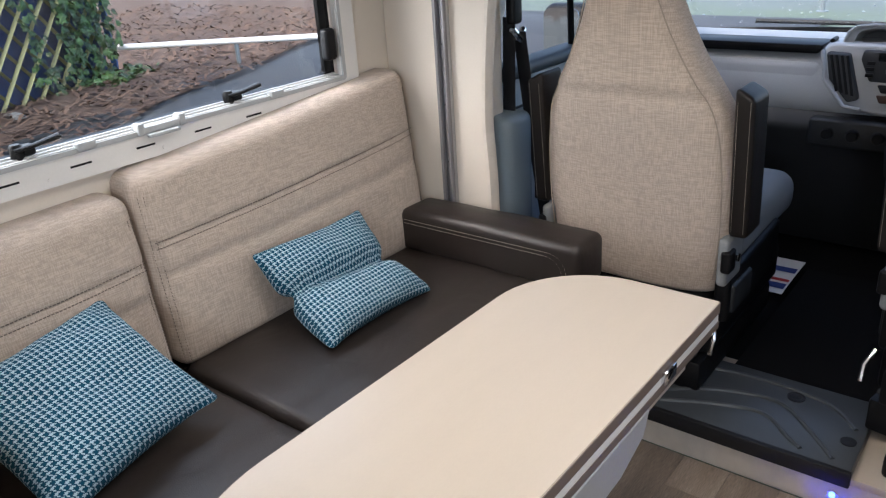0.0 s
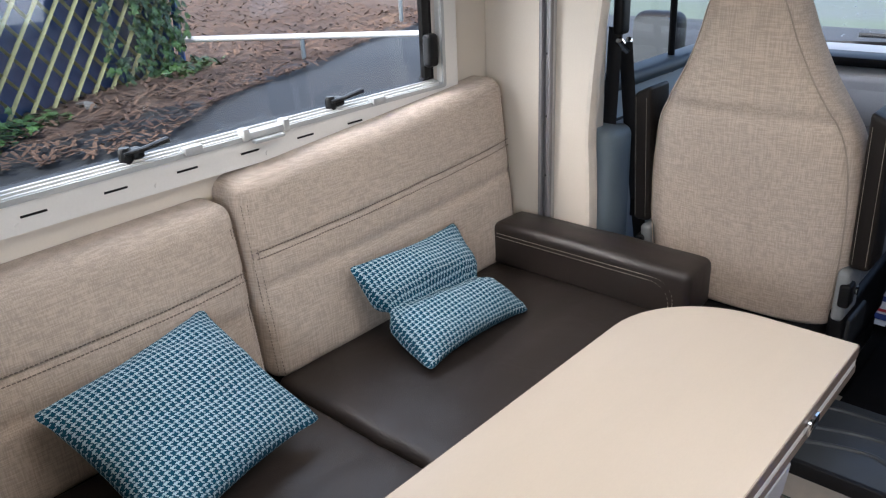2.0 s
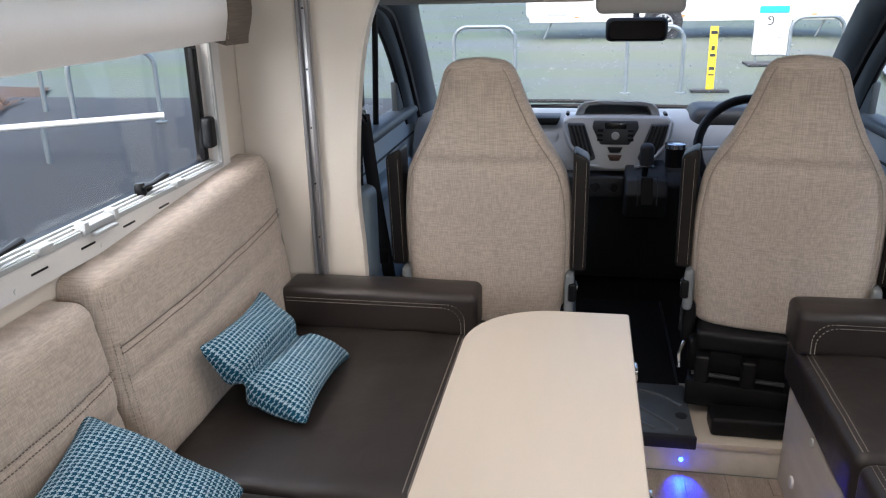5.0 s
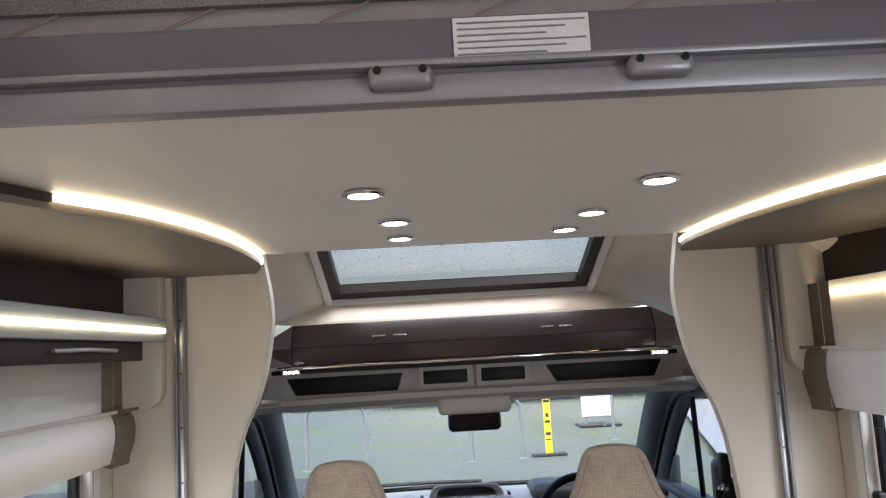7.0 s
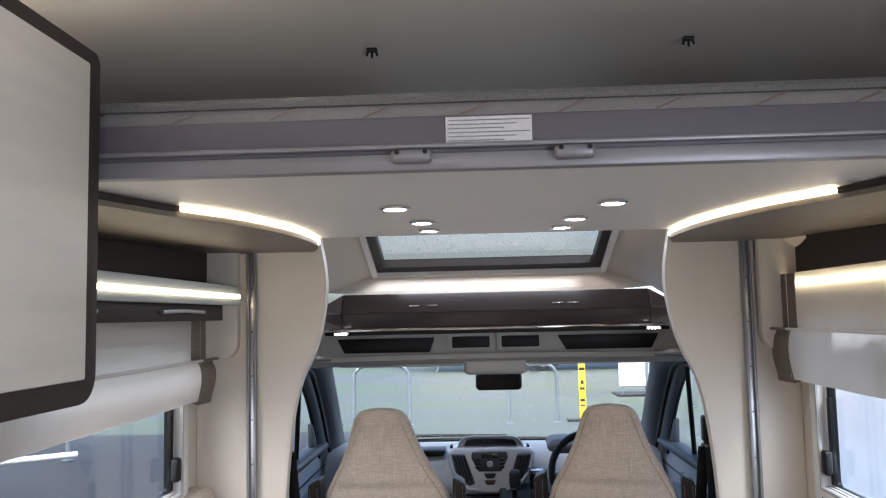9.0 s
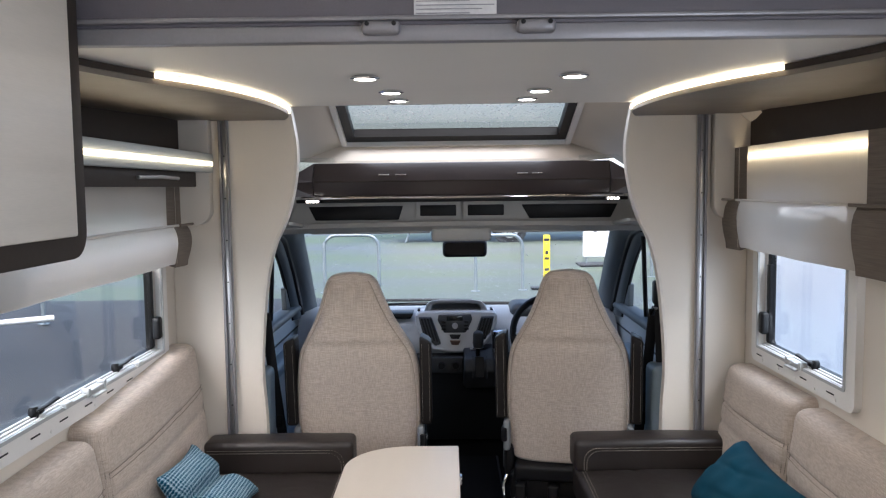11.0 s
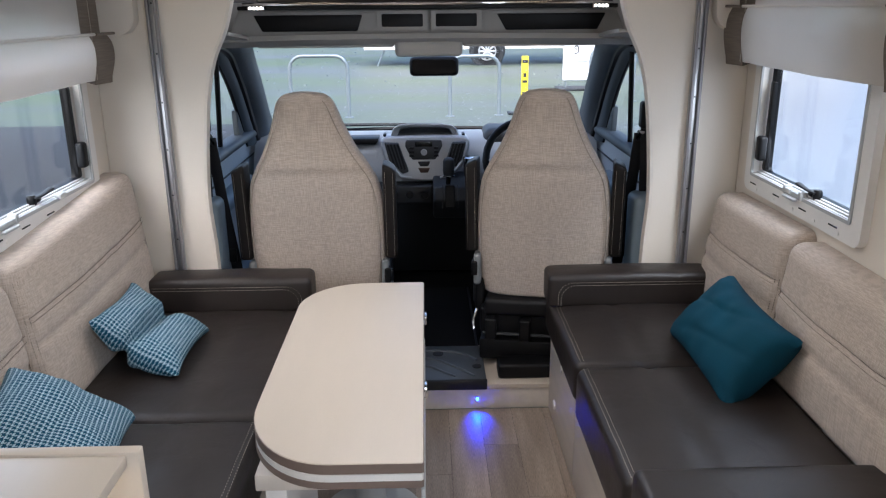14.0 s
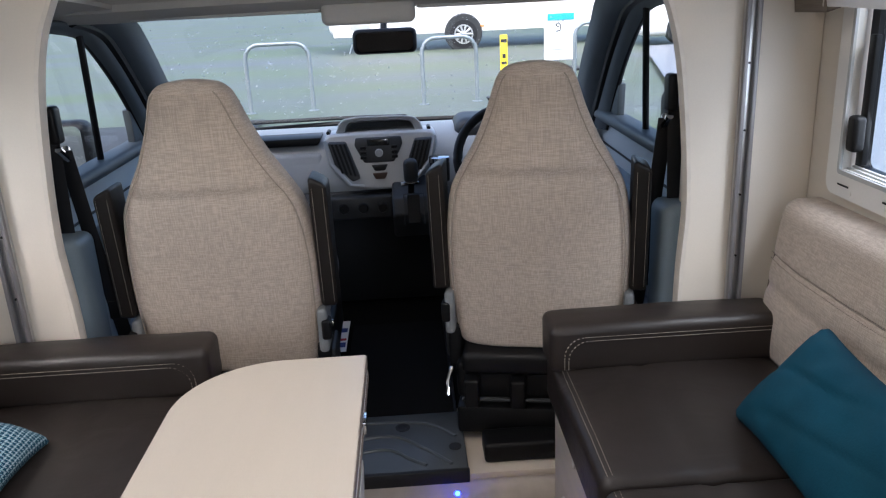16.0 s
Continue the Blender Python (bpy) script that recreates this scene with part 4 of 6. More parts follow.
p1 = pillow("pillow", HOUND, (0, 0, 0), (0.350, 0.312), 0.13, 0, 0, 0, "teal and white houndstooth pillow leaning on its corner", seed=2)
p1.matrix_world = basis((-0.830, -1.150, 0.589), (-0.050, 0.340, 0.030), (-0.252, -0.058, 0.160))
p2 = pillow("pillow", HOUND, (0, 0, 0), (0.35, 0.285), 0.125, 0, 0, 0, "teal and white houndstooth pillow, chopped across its middle", chop=1.0, seed=7)
p2.matrix_world = basis((-0.833, -0.500, 0.562), (-0.003, 0.347, -0.007), (-0.220, 0.021, 0.161))
p3 = pillow("pillow", TEAL, (0, 0, 0), (0.465, 0.265), 0.17, 0, 0, 0, "plain dark teal pillow leaning on the sofa back", seed=11)
p3.matrix_world = basis((0.861, -0.645, 0.569), (-0.009, 0.459, 0.022), (0.171, 0.001, 0.185))


# ---- cab ----
def captain_chair(cx, label, lean):
    """A cab seat seen from behind; lean shifts its head part sideways."""
    seat = thing("captain_chair", label, "seat", (cx, 0.35, 0.09), "cab seats")
    ctl = [(0.165, 0.368), (0.215, 0.380), (0.240, 0.42), (0.252, 0.50), (0.257, 0.60), (0.256, 0.70), (0.250, 0.78), (0.236, 0.86), (0.207, 0.920), (0.168, 0.988), (0.132, 1.07), (0.110, 1.135), (0.096, 1.165), (0.070, 1.186), (0.02, 1.194)]
    prof = [(p.x, p.y) for p in smooth_line([(a, b, 0) for a, b in ctl], 5)]
    back = lambda z: 0.235 - (z - 0.37) * 0.105
    shift = lambda z: lean * max(0, z - 0.80)

    def rear(z, x, w):
        """How far the rear face stands out: the head panel laps over the lower one along a seam."""
        t = 1 / (1 + math.exp(-(z - 0.915) / 0.005))
        d = -0.007 * t * math.exp(-max(0, z - 0.915) / 0.10) + 0.008 * (1 - t) * math.exp(-max(0, 0.915 - z) / 0.04)
        return d - 0.020 * (1 - min(1, abs(x / max(w, 0.01))) ** 2.4) + 0.003 * noise.noise(Vector((x * 7, z * 6, cx)))

    rows = []
    for w, z in prof:
        th = 0.15 if z < 0.87 else 0.15 - 0.05 * min(1, (z - 0.87) / 0.25)
        th *= min(1, 0.35 + (1.197 - z) / 0.05) * min(1, 0.45 + (z - 0.36) / 0.06)
        row = []
        for k in range(49):
            a = 2 * math.pi * k / 48
            c, sn = math.cos(a), math.sin(a)
            x = w * math.copysign(abs(c) ** 0.42, c)
            y = th / 2 * math.copysign(abs(sn) ** 0.48, sn)
            row.append(Vector((cx + x + shift(z), back(z) + 0.075 + y + (rear(z, x, w) * min(1, -sn * 2.5) if sn < 0 else 0), z)))
        rows.append(row)
    bm = sheet(rows)
    bmesh.ops.remove_doubles(bm, verts=bm.verts, dist=0.0005)
    bmesh.ops.holes_fill(bm, edges=[e for e in bm.edges if e.is_boundary], sides=0)
    part("backrest", bm, FABRIC, seat)
    for k in (-1, 1):
        ed = [Vector((cx + shift(z) + k * (w - 0.020), back(z) + 0.008 + rear(z, w - 0.020, w), z)) for w, z in prof if 0.43 < z < 1.17]
        part("seam_piping", tube(ed, 0.0018, 6), PIPE, seat)
    lo, hi = (cx - 0.25, 0.33, 0.42), (cx + 0.25, 0.86, 0.55)
    part("seat_cushion", rbox(lo, hi, 0.05, 0.04, puff((2, 1), lo, hi, 0.02)), GREYSEAT, seat, "grey leather seat cushion")
    part("swivel_base", rbox((cx - 0.24, 0.20, 0.225), (cx + 0.24, 0.78, 0.345), 0.02, 0.05), BLACKPL, seat, "black seat mechanism")
    part("box_base", box(cx - 0.235, cx + 0.235, 0.16, 0.74, 0.135, 0.222, 0.01), BLACKPL, seat, "black ribbed swivel plate")
    part("plinth", box(cx - 0.20, cx + 0.20, 0.24, 0.70, 0.09, 0.135, 0.006), RUBBER, seat)
    part("mechanism_cover", rbox((cx - 0.22, 0.175, 0.315), (cx + 0.22, 0.30, 0.385), 0.02, 0.04), BLACKPL, seat)
    part("mechanism_rail", tube([(cx - 0.22, 0.168, 0.245), (cx + 0.22, 0.168, 0.245)], 0.007, 8), DASHDK, seat)
    for k in (-1, -0.3, 0.35, 1):
        part("mechanism_bracket", rbox((cx + k * 0.19 - 0.022, 0.15, 0.222), (cx + k * 0.19 + 0.022, 0.21, 0.31), 0.008, 0.03), BLACKPL, seat)
    for k in (-1, 1):
        part("side_trim", rbox((cx + k * 0.245 - 0.02, 0.24, 0.31), (cx + k * 0.245 + 0.02, 0.66, 0.45), 0.014, 0.04, lambda p: Vector((p.x, p.y, p.z + 0.05 * max(0, p.y - 0.3)))), BLACKPL, seat, "black side cover of the seat")
        part("side_panel", rbox((cx + k * 0.262 - 0.012, 0.26, 0.335), (cx + k * 0.262 + 0.012, 0.40, 0.415), 0.008, 0.03), DASHDK, seat)
        part("hinge_cover", rbox((cx + k * 0.252 - 0.014, 0.205, 0.43), (cx + k * 0.252 + 0.014, 0.32, 0.56), 0.012, 0.03), GREYSEAT, seat, "grey hinge cover")
        part("hinge_block", rbox((cx + k * 0.262 - 0.013, 0.20, 0.47), (cx + k * 0.262 + 0.013, 0.245, 0.53), 0.008, 0.02), BLACKPL, seat)
        part("bolt", lathe([(0.011, cx + k * 0.262 - 0.016), (0.011, cx + k * 0.262 + 0.016)], (0, 0.255, 0.50), "x", 12), CHROME, seat)
        part("lever", tube([(cx + k * 0.250, 0.20, 0.33), (cx + k * 0.260, 0.17, 0.30), (cx + k * 0.258, 0.155, 0.262)], 0.0065, 8), CHROME, seat)
        x = cx + k * 0.276
        ar = part("armrest", rbox((x - 0.0235, 0.190, 0.560), (x + 0.0235, 0.300, 0.925), 0.013, 0.025, lambda p: Vector((p.x, p.y - (p.z - 0.92) * 0.10, p.z - 0.012 * ((p.x - x) / 0.0235) * k * max(0, (p.z - 0.8) / 0.12)))), ARMBROWN, seat, "brown leather folded-up armrest")
        for d in (-0.0145, 0.0145):
            stitch_line([(x + d, 0.1885 - (z - 0.92) * 0.10, z) for z in np.linspace(0.575, 0.905, 6)], ar, r=0.0004, material=STITCH)
    return seat


passenger = captain_chair(-0.416, "beige woven cab seat with brown folded armrests", -0.05)
passenger.location.y -= 0.065
driver = captain_chair(0.466, "beige woven driver's seat with brown folded armrests, turned slightly", 0.0)
driver.location.y -= 0.045
driver.rotation_euler.z = radians(-11)

# step mat and carpet
mat_ob = thing("step_mat", "black moulded plastic step mat with curved ribs", "mat", (0, 0.13, 0.105))
part("plate", box(-0.30, 0.215, -0.032, 0.285, 0.106, 0.138, 0.006), STEPMAT, mat_ob)
part("nosing", box(-0.302, 0.217, -0.036, -0.02, 0.098, 0.139, 0.004), RUBBER, mat_ob)
for pts in ([(-0.27, 0.05, 0), (-0.15, 0.13, 0), (0.0, 0.16, 0), (0.10, 0.08, 0), (0.17, 0.0, 0)],
            [(-0.25, 0.01, 0), (-0.12, 0.07, 0), (-0.01, 0.09, 0), (0.06, 0.03, 0), (0.10, 0.0, 0)],
            [(-0.28, 0.20, 0), (-0.1, 0.24, 0), (0.10, 0.22, 0), (0.19, 0.14, 0)]):
    part("rib", tube([(p.x, p.y, 0.1385) for p in smooth_line(pts, 6)], 0.006, 8), STEPMAT, mat_ob)
part("stud", lathe([(0.022, 0.1375), (0.022, 0.1405), (0.016, 0.1415), (0.012, 0.139), (0.004, 0.139)], (0.035, 0.205, 0), "z", 24), RUBBER, mat_ob)
part("stud", lathe([(0.018, 0.1375), (0.018, 0.1405), (0.010, 0.141)], (0.185, 0.085, 0), "z", 20), RUBBER, mat_ob)
cm = thing("carpet_mat", "black carpet mat on the cab floor", "mat", (0, 0.6, 0.09))
part("mat_surface", box(-0.16, 0.20, 0.30, 1.05, 0.106, 0.118, 0.006), CARPET, cm)
part("binding", tube([(-0.16, 0.30, 0.115), (0.20, 0.30, 0.115), (0.20, 1.04, 0.115)], 0.006, 6), RUBBER, cm)
solid("heater_box", rbox((0.265, 0.035, 0.1055), (0.60, 0.13, 0.165), 0.012, 0.04), BLACKPL, "black ribbed box on the cab step", "box", kind="")

lf = thing("leaflet", "white folded sheet with blue and red stripes on the cab floor", "leaflet", (-0.24, 1.0, 0.12))
sheet_z = lambda y: 0.122 + 0.004 * math.sin((y - 0.8) * 9)
part("paper", sheet([[(x, y, sheet_z(y)) for x in (-0.31, -0.24, -0.175)] for y in np.linspace(0.80, 1.08, 9)], 0.001), WHITEPL, lf)
for y0, y1, c in ((0.83, 0.87, (0.02, 0.04, 0.18)), (0.885, 0.905, (0.45, 0.03, 0.03)), (0.96, 1.0, (0.02, 0.04, 0.18))):
    part("stripe", sheet([[(x, y, sheet_z(y) + 0.0025) for x in (-0.305, -0.18)] for y in np.linspace(y0, y1, 4)]), mat("stripe_ink", c, 0.6, bump=0), lf)

# dashboard
dash = thing("dashboard", "grey and silver van dashboard with radio and air vents", "dashboard", (0, 1.4, 0.5))
prof = [(1.80, 0.80), (1.45, 0.858), (1.28, 0.850), (1.20, 0.81), (1.14, 0.70), (1.16, 0.62), (1.30, 0.52), (1.75, 0.45)]
part("main_body", prism([(p.x, p.y) for p in smooth_line([(*p, 0) for p in prof], 4)], "x", -0.86, 0.86, 0.01, 2), DASH, dash)
part("lower_body", prism([(1.15, 0.66), (1.10, 0.60), (1.18, 0.40), (1.30, 0.12), (1.75, 0.10), (1.75, 0.6)], "x", -0.84, 0.84, 0.015, 2), DASHDK, dash)
stack = [(-0.215, 0.862), (-0.215, 0.79), (-0.165, 0.71), (-0.09, 0.672), (0.0, 0.662), (0.08, 0.672), (0.155, 0.71), (0.205, 0.79), (0.205, 0.862), (0.13, 0.874), (-0.14, 0.874)]
bm = prism([(p.x, p.y) for p in smooth_line([(*p, 0) for p in stack], 4, True)], "y", 1.08, 1.20, 0.012, 3)
for v in bm.verts:
    v.co.y += (v.co.z - 0.66) * 0.30
part("centre_panel", bm, DASHLT, dash, "silver-grey centre panel")
sl = lambda z: 1.08 + (z - 0.66) * 0.30
ho = [(-0.180, 0.848), (-0.160, 0.905), (-0.138, 0.922), (-0.09, 0.928), (0.08, 0.926), (0.128, 0.919), (0.150, 0.898), (0.168, 0.848)]
hi_ = [(-0.146, 0.862), (-0.134, 0.900), (-0.120, 0.912), (-0.08, 0.917), (0.07, 0.916), (0.112, 0.910), (0.124, 0.894), (0.134, 0.862)]
hood = ring_prism(ho, hi_, "y", 1.175, 1.42)
for v in hood.verts:
    v.co.z -= max(0, v.co.y - 1.2) * 0.22
part("display_hood", hood, DASH, dash, "silver hood round the tray")
part("hood_lip", tube([(x, 1.174, z) for x, z in ho], 0.005, 8), DASHLT, dash)
part("display_tray", sheet([[(x, y, z + 0.004 * math.cos(x * 12)) for x in np.linspace(-0.150, 0.138, 9)] for y, z in ((1.172, 0.860), (1.20, 0.860), (1.27, 0.876), (1.34, 0.896))], 0.004), mat("grey_display", (0.20, 0.22, 0.25), 0.4), dash, "dull grey display tray")
for x in (-0.205, 0.185):
    part("hood_screw", lathe([(0.007, 1.168), (0.008, 1.178), (0.008, 1.22)], (x, 0, 0.876), "y", 12), BLACKPL, dash)
for k in (-1, 1):
    cx = -0.005
    vent = [(cx + k * 0.200, 0.848), (cx + k * 0.132, 0.846), (cx + k * 0.082, 0.712), (cx + k * 0.112, 0.702), (cx + k * 0.178, 0.768)]
    b = prism(vent, "y", 1.05, 1.10, 0.006, 2)
    for v in b.verts:
        v.co.y += (v.co.z - 0.66) * 0.30
    vt = part("air_vent", b, DASHDK, dash, "dark upright air vent")
    for q in range(4):
        x0, x1 = cx + k * (0.184 - 0.016 * q), cx + k * (0.148 - 0.016 * q)
        part("slat", tube([(x0, sl(0.842) - 0.033, 0.842), (x1, sl(0.735) - 0.033, 0.735 - 0.004 * q)], 0.0045, 5, flat=0.5), BLACKPL, vt)
    part("vent_trim", tube([(x, sl(z) - 0.033, z) for x, z in ((cx + k * 0.21, 0.856), (cx + k * 0.19, 0.77), (cx + k * 0.12, 0.692), (cx + k * 0.07, 0.686))], 0.007, 8), DASHLT, dash)
radio = prism([(-0.10, 0.857), (0.075, 0.857), (0.08, 0.83), (0.045, 0.765), (-0.07, 0.765), (-0.105, 0.83)], "y", 1.068, 1.09, 0.006, 2)
for v in radio.verts:
    v.co.y += (v.co.z - 0.66) * 0.30
rd = part("radio", radio, DASHDK, dash, "dark radio panel with a small display")
part("radio_display", box(-0.055, 0.03, sl(0.84) - 0.016, sl(0.84) - 0.008, 0.825, 0.852, 0.002), mat("lcd", (0.01, 0.012, 0.012), 0.2), rd)
part("knob", lathe([(0.014, sl(0.80) - 0.022), (0.016, sl(0.80) - 0.01)], (-0.012, 0, 0.80), "y", 18), DASHLT, rd)
for i in range(3):
    for k in (-1, 1):
        part("button", box(-0.012 + k * 0.06 - 0.012, -0.012 + k * 0.06 + 0.012, sl(0.82 - 0.018 * i) - 0.016, sl(0.82 - 0.018 * i) - 0.008, 0.815 - 0.018 * i, 0.826 - 0.018 * i, 0.002), BLACKPL, rd)
for z, w, c in ((0.745, 0.032, DASHDK), (0.715, 0.030, mat("copper_brown", (0.12, 0.07, 0.05), 0.4))):
    part("switch", prism([(-0.012 - w, z + 0.012), (-0.012 + w, z + 0.012), (-0.012 + w * 0.6, z - 0.012), (-0.012 - w * 0.6, z - 0.012)], "y", sl(z) - 0.012, sl(z), 0.004, 2), c, dash)
climate = part("climate_panel", box(-0.22, 0.03, 1.055, 1.12, 0.555, 0.645, 0.01, 3), DASHDK, dash, "dark heater panel with three knobs")
for x in (-0.16, -0.085, -0.01):
    part("knob", lathe([(0.016, 1.040), (0.019, 1.05), (0.020, 1.058)], (x, 0, 0.60), "y", 22), BLACKPL, climate)
    part("knob_ring", lathe([(0.021, 1.052), (0.0225, 1.056)], (x, 0, 0.60), "y", 22), DASHDK, climate)
cons = part("gear_console", prism([(0.92, 0.60), (0.95, 0.66), (1.15, 0.70), (1.20, 0.45), (0.98, 0.50)], "x", 0.03, 0.19, 0.012, 3), DASHDK, dash, "dark gear lever console")
gear = part("gear_lever", tube([(0.10, 1.0, 0.64), (0.105, 0.975, 0.72)], 0.012, 10), BLACKPL, dash)
part("gear_knob", rbox((0.078, 0.945, 0.705), (0.132, 0.995, 0.80), 0.022, 0.02), DASHDK, gear, "dark gear knob with silver edge")
part("gate_plate", prism([(0.900, 0.572), (0.934, 0.672), (0.940, 0.670), (0.906, 0.570)], "x", 0.086, 0.132, 0.002, 1), mat("gloss_black_gate", (0.006, 0.006, 0.007), 0.5, spec=0.2), dash, "glossy black selector gate")
part("gate_trim", tube([(0.074, 0.897, 0.570), (0.074, 0.932, 0.676), (0.146, 0.932, 0.676), (0.146, 0.897, 0.570)], 0.0022, 8), DASHDK, dash)
part("knob_band", tube([(0.078, 0.955, 0.712), (0.105, 0.942, 0.712), (0.132, 0.955, 0.712)], 0.004, 8), CHROME, gear)
part("boot", lathe([(0.04, 0.59), (0.035, 0.62), (0.018, 0.66)], (0.10, 0.995, 0), "z", 16), LEATHER, gear)
glove = part("glove_lid", rbox((-0.72, 1.135, 0.665), (-0.235, 1.20, 0.80), 0.02, 0.05, lambda p: Vector((p.x, p.y + (p.z - 0.66) * 0.30, p.z))), DASH, dash, "grey glovebox lid")
part("lid_groove", box(-0.66, -0.30, 1.158, 1.164, 0.737, 0.740), DASHDK, glove)
part("shelf_slot", prism([(-0.70, 0.858), (-0.235, 0.858), (-0.25, 0.828), (-0.66, 0.826)], "y", 1.185, 1.32, 0.006, 2), BLACKPL, dash, "black open tray slot")
part("binnacle", rbox((0.29, 1.22, 0.78), (0.66, 1.48, 0.895), 0.05, 0.05), DASHDK, dash, "dark instrument hood")
ch = part("cup_holder", lathe([(0.036, 0.70), (0.038, 0.79), (0.034, 0.792), (0.033, 0.76)], (0.215, 1.02, 0), "z", 22), BLACKPL, dash)
part("rim", lathe([(0.039, 0.772), (0.040, 0.79), (0.037, 0.792)], (0.215, 1.02, 0), "z", 22), CHROME, ch)

sw = thing("steering_wheel", "black leather steering wheel with silver spokes", "steering wheel", (0.49, 0.88, 0.82))
wc = Vector((0.468, 0.85, 0.805))
ux, uy = Vector((1, 0, 0)), Vector((0, 0.5, 0.86))
part("rim", tube([wc + ux * 0.195 * math.cos(a) + uy * 0.195 * math.sin(a) for a in np.linspace(0, 2 * math.pi, 41)[:-1]], 0.017, 10, closed=True), BLACKPL, sw)
part("hub", rbox((0.395, 0.85, 0.74), (0.545, 0.92, 0.865), 0.03, 0.04), DASHDK, sw)
for a in (180, 0, 270):
    d = ux * math.cos(radians(a)) + uy * math.sin(radians(a))
    part("spoke", tube([wc + d * 0.06 + Vector((0, 0.03, 0)), wc + d * 0.185], 0.014, 8, flat=0.6), DASHLT, sw)
part("column", tube([wc + Vector((0, 0.04, -0.02)), wc + Vector((0, 0.30, -0.12))], 0.05, 14), DASHDK, sw)

# pillars, headlining and windscreen
for s in (-1, 1):
    nm = "west" if s < 0 else "east"
    screen = [Vector((s * p.x, p.y, p.z)) for p in smooth_line([(0.70, 0.25, 1.40), (0.715, 0.50, 1.385), (0.75, 0.78, 1.335), (0.775, 0.95, 1.262), (0.785, 1.12, 1.125), (0.80, 1.31, 0.98), (0.83, 1.60, 0.82)], 5)]
    door_edge = [Vector((s * p.x, p.y, p.z)) for p in smooth_line([(0.85, 0.20, 1.335), (0.855, 0.40, 1.325), (0.862, 0.60, 1.300), (0.868, 0.72, 1.245), (0.872, 0.88, 1.125), (0.876, 1.02, 0.985), (0.88, 1.14, 0.84)], 5)]

    def strip(fs, bulge):
        """Rows across the pillar from the windscreen's edge (0) to the door window's (1), swelling into the cab."""
        return [[a_.lerp(b_, f) + Vector((-s * 0.6, -0.8, -0.15)) * bulge * math.sin(math.pi * (f - fs[0]) / (fs[-1] - fs[0])) for f in fs] for a_, b_ in zip(screen, door_edge)]

    ap = solid("trim_pillar_" + nm, sheet(strip(np.linspace(0, 0.60, 9), 0.030)[7:], 0.012), CABGREY, "blue-grey plastic windscreen pillar", "pillar")
    part("seal", tube([r[0] + Vector((-s * 0.004, -0.006, 0)) for r in strip([0.655, 1], 0)][5:], 0.019, 8), BLACKPL, ap, "black door seal")
    part("screen_edge", tube([r[0] for r in strip([0.0, 1], 0)][12:], 0.007, 6), BLACKPL, ap)
    # door with window, rear edge, sill and panel
    dr = tagged(new("door_cab_" + nm), "grey cab door with window, closed", "door", "", "structure")
    dr.location = (s * 0.9, 0.7, 0.09)
    ORG[dr] = Vector(dr.location)
    xa, xb = sorted((s * 0.88, s * 0.95))
    part("door_panel", rbox((xa, 0.20, 0.09), (xb, 1.5, 0.885), 0.03, 0.08), DOORPALE, dr)
    part("map_pocket", rbox((min(s * 0.82, s * 0.90), 0.28, 0.12), (max(s * 0.82, s * 0.90), 1.05, 0.36), 0.03, 0.06), LOWTRIM, dr)
    part("panel_groove", box(*sorted((s * 0.876, s * 0.884)), 0.24, 1.3, 0.775, 0.782), DASHDK, dr)
    part("sill_trim", rbox((min(s * 0.84, s * 0.93), 0.22, 0.872), (max(s * 0.84, s * 0.93), 1.25, 0.915), 0.02, 0.08), CABGREY, dr, "blue-grey door top trim")
    part("arm_pull", rbox((min(s * 0.82, s * 0.90), 0.45, 0.66), (max(s * 0.82, s * 0.90), 1.0, 0.73), 0.025, 0.06), LOWTRIM, dr)
    part("frame", sheet(strip(np.linspace(0.70, 1.0, 6), 0.014), 0.010), CABGREY, dr, "blue-grey window frame")
    part("frame_seal", tube(door_edge, 0.011, 8), BLACKPL, dr, "black rubber seal")
    part("rear_frame", tube([(s * 0.90, 0.20, 0.88), (s * 0.875, 0.20, 1.33)], 0.022, 8), CABGREY, dr)
    part("divider", tube([(s * 0.89, 0.68, 0.86), (s * 0.845, 0.575, 1.305)], 0.011, 8), BLACKPL, dr, "black upright bar")
    part("mirror_corner", prism([(0.98, 0.90), (1.16, 0.90), (1.10, 0.955), (1.0, 1.035), (0.965, 1.03)], "x", *sorted((s * 0.872, s * 0.90)), 0.006, 2), CABGREY, dr, "blue-grey corner cover inside the door mirror")
    part("pane", sheet([[(s * 0.905, 0.20, 0.9), (s * 0.905, 1.22, 0.9)], [(s * 0.895, 0.20, 1.38), (s * 0.895, 0.70, 1.32)]]), GLASS, dr)
    mr = thing("door_mirror", "black-framed cab door mirror outside the window", "mirror", (s * 1.24, 1.25, 0.78), "door mirrors")
    part("housing", rbox((min(s * 1.14, s * 1.34), 1.22, 0.66), (max(s * 1.14, s * 1.34), 1.34, 0.965), 0.045, 0.05), BLACKPL, mr)
    part("glass", prism(outline(min(s * 1.158, s * 1.322), max(s * 1.158, s * 1.322), 0.675, 0.95, 0.03), "y", 1.214, 1.219), mat("mirror_glass", (0.30, 0.34, 0.36), 0.03, metal=1.0, var=0.0, gvar=0.0, bump=0) if s < 0 else bpy.data.materials["mirror_glass"], mr)
    part("arm", tube([(s * 0.93, 1.24, 0.80), (s * 1.16, 1.28, 0.74)], 0.03, 8), BLACKPL, mr)
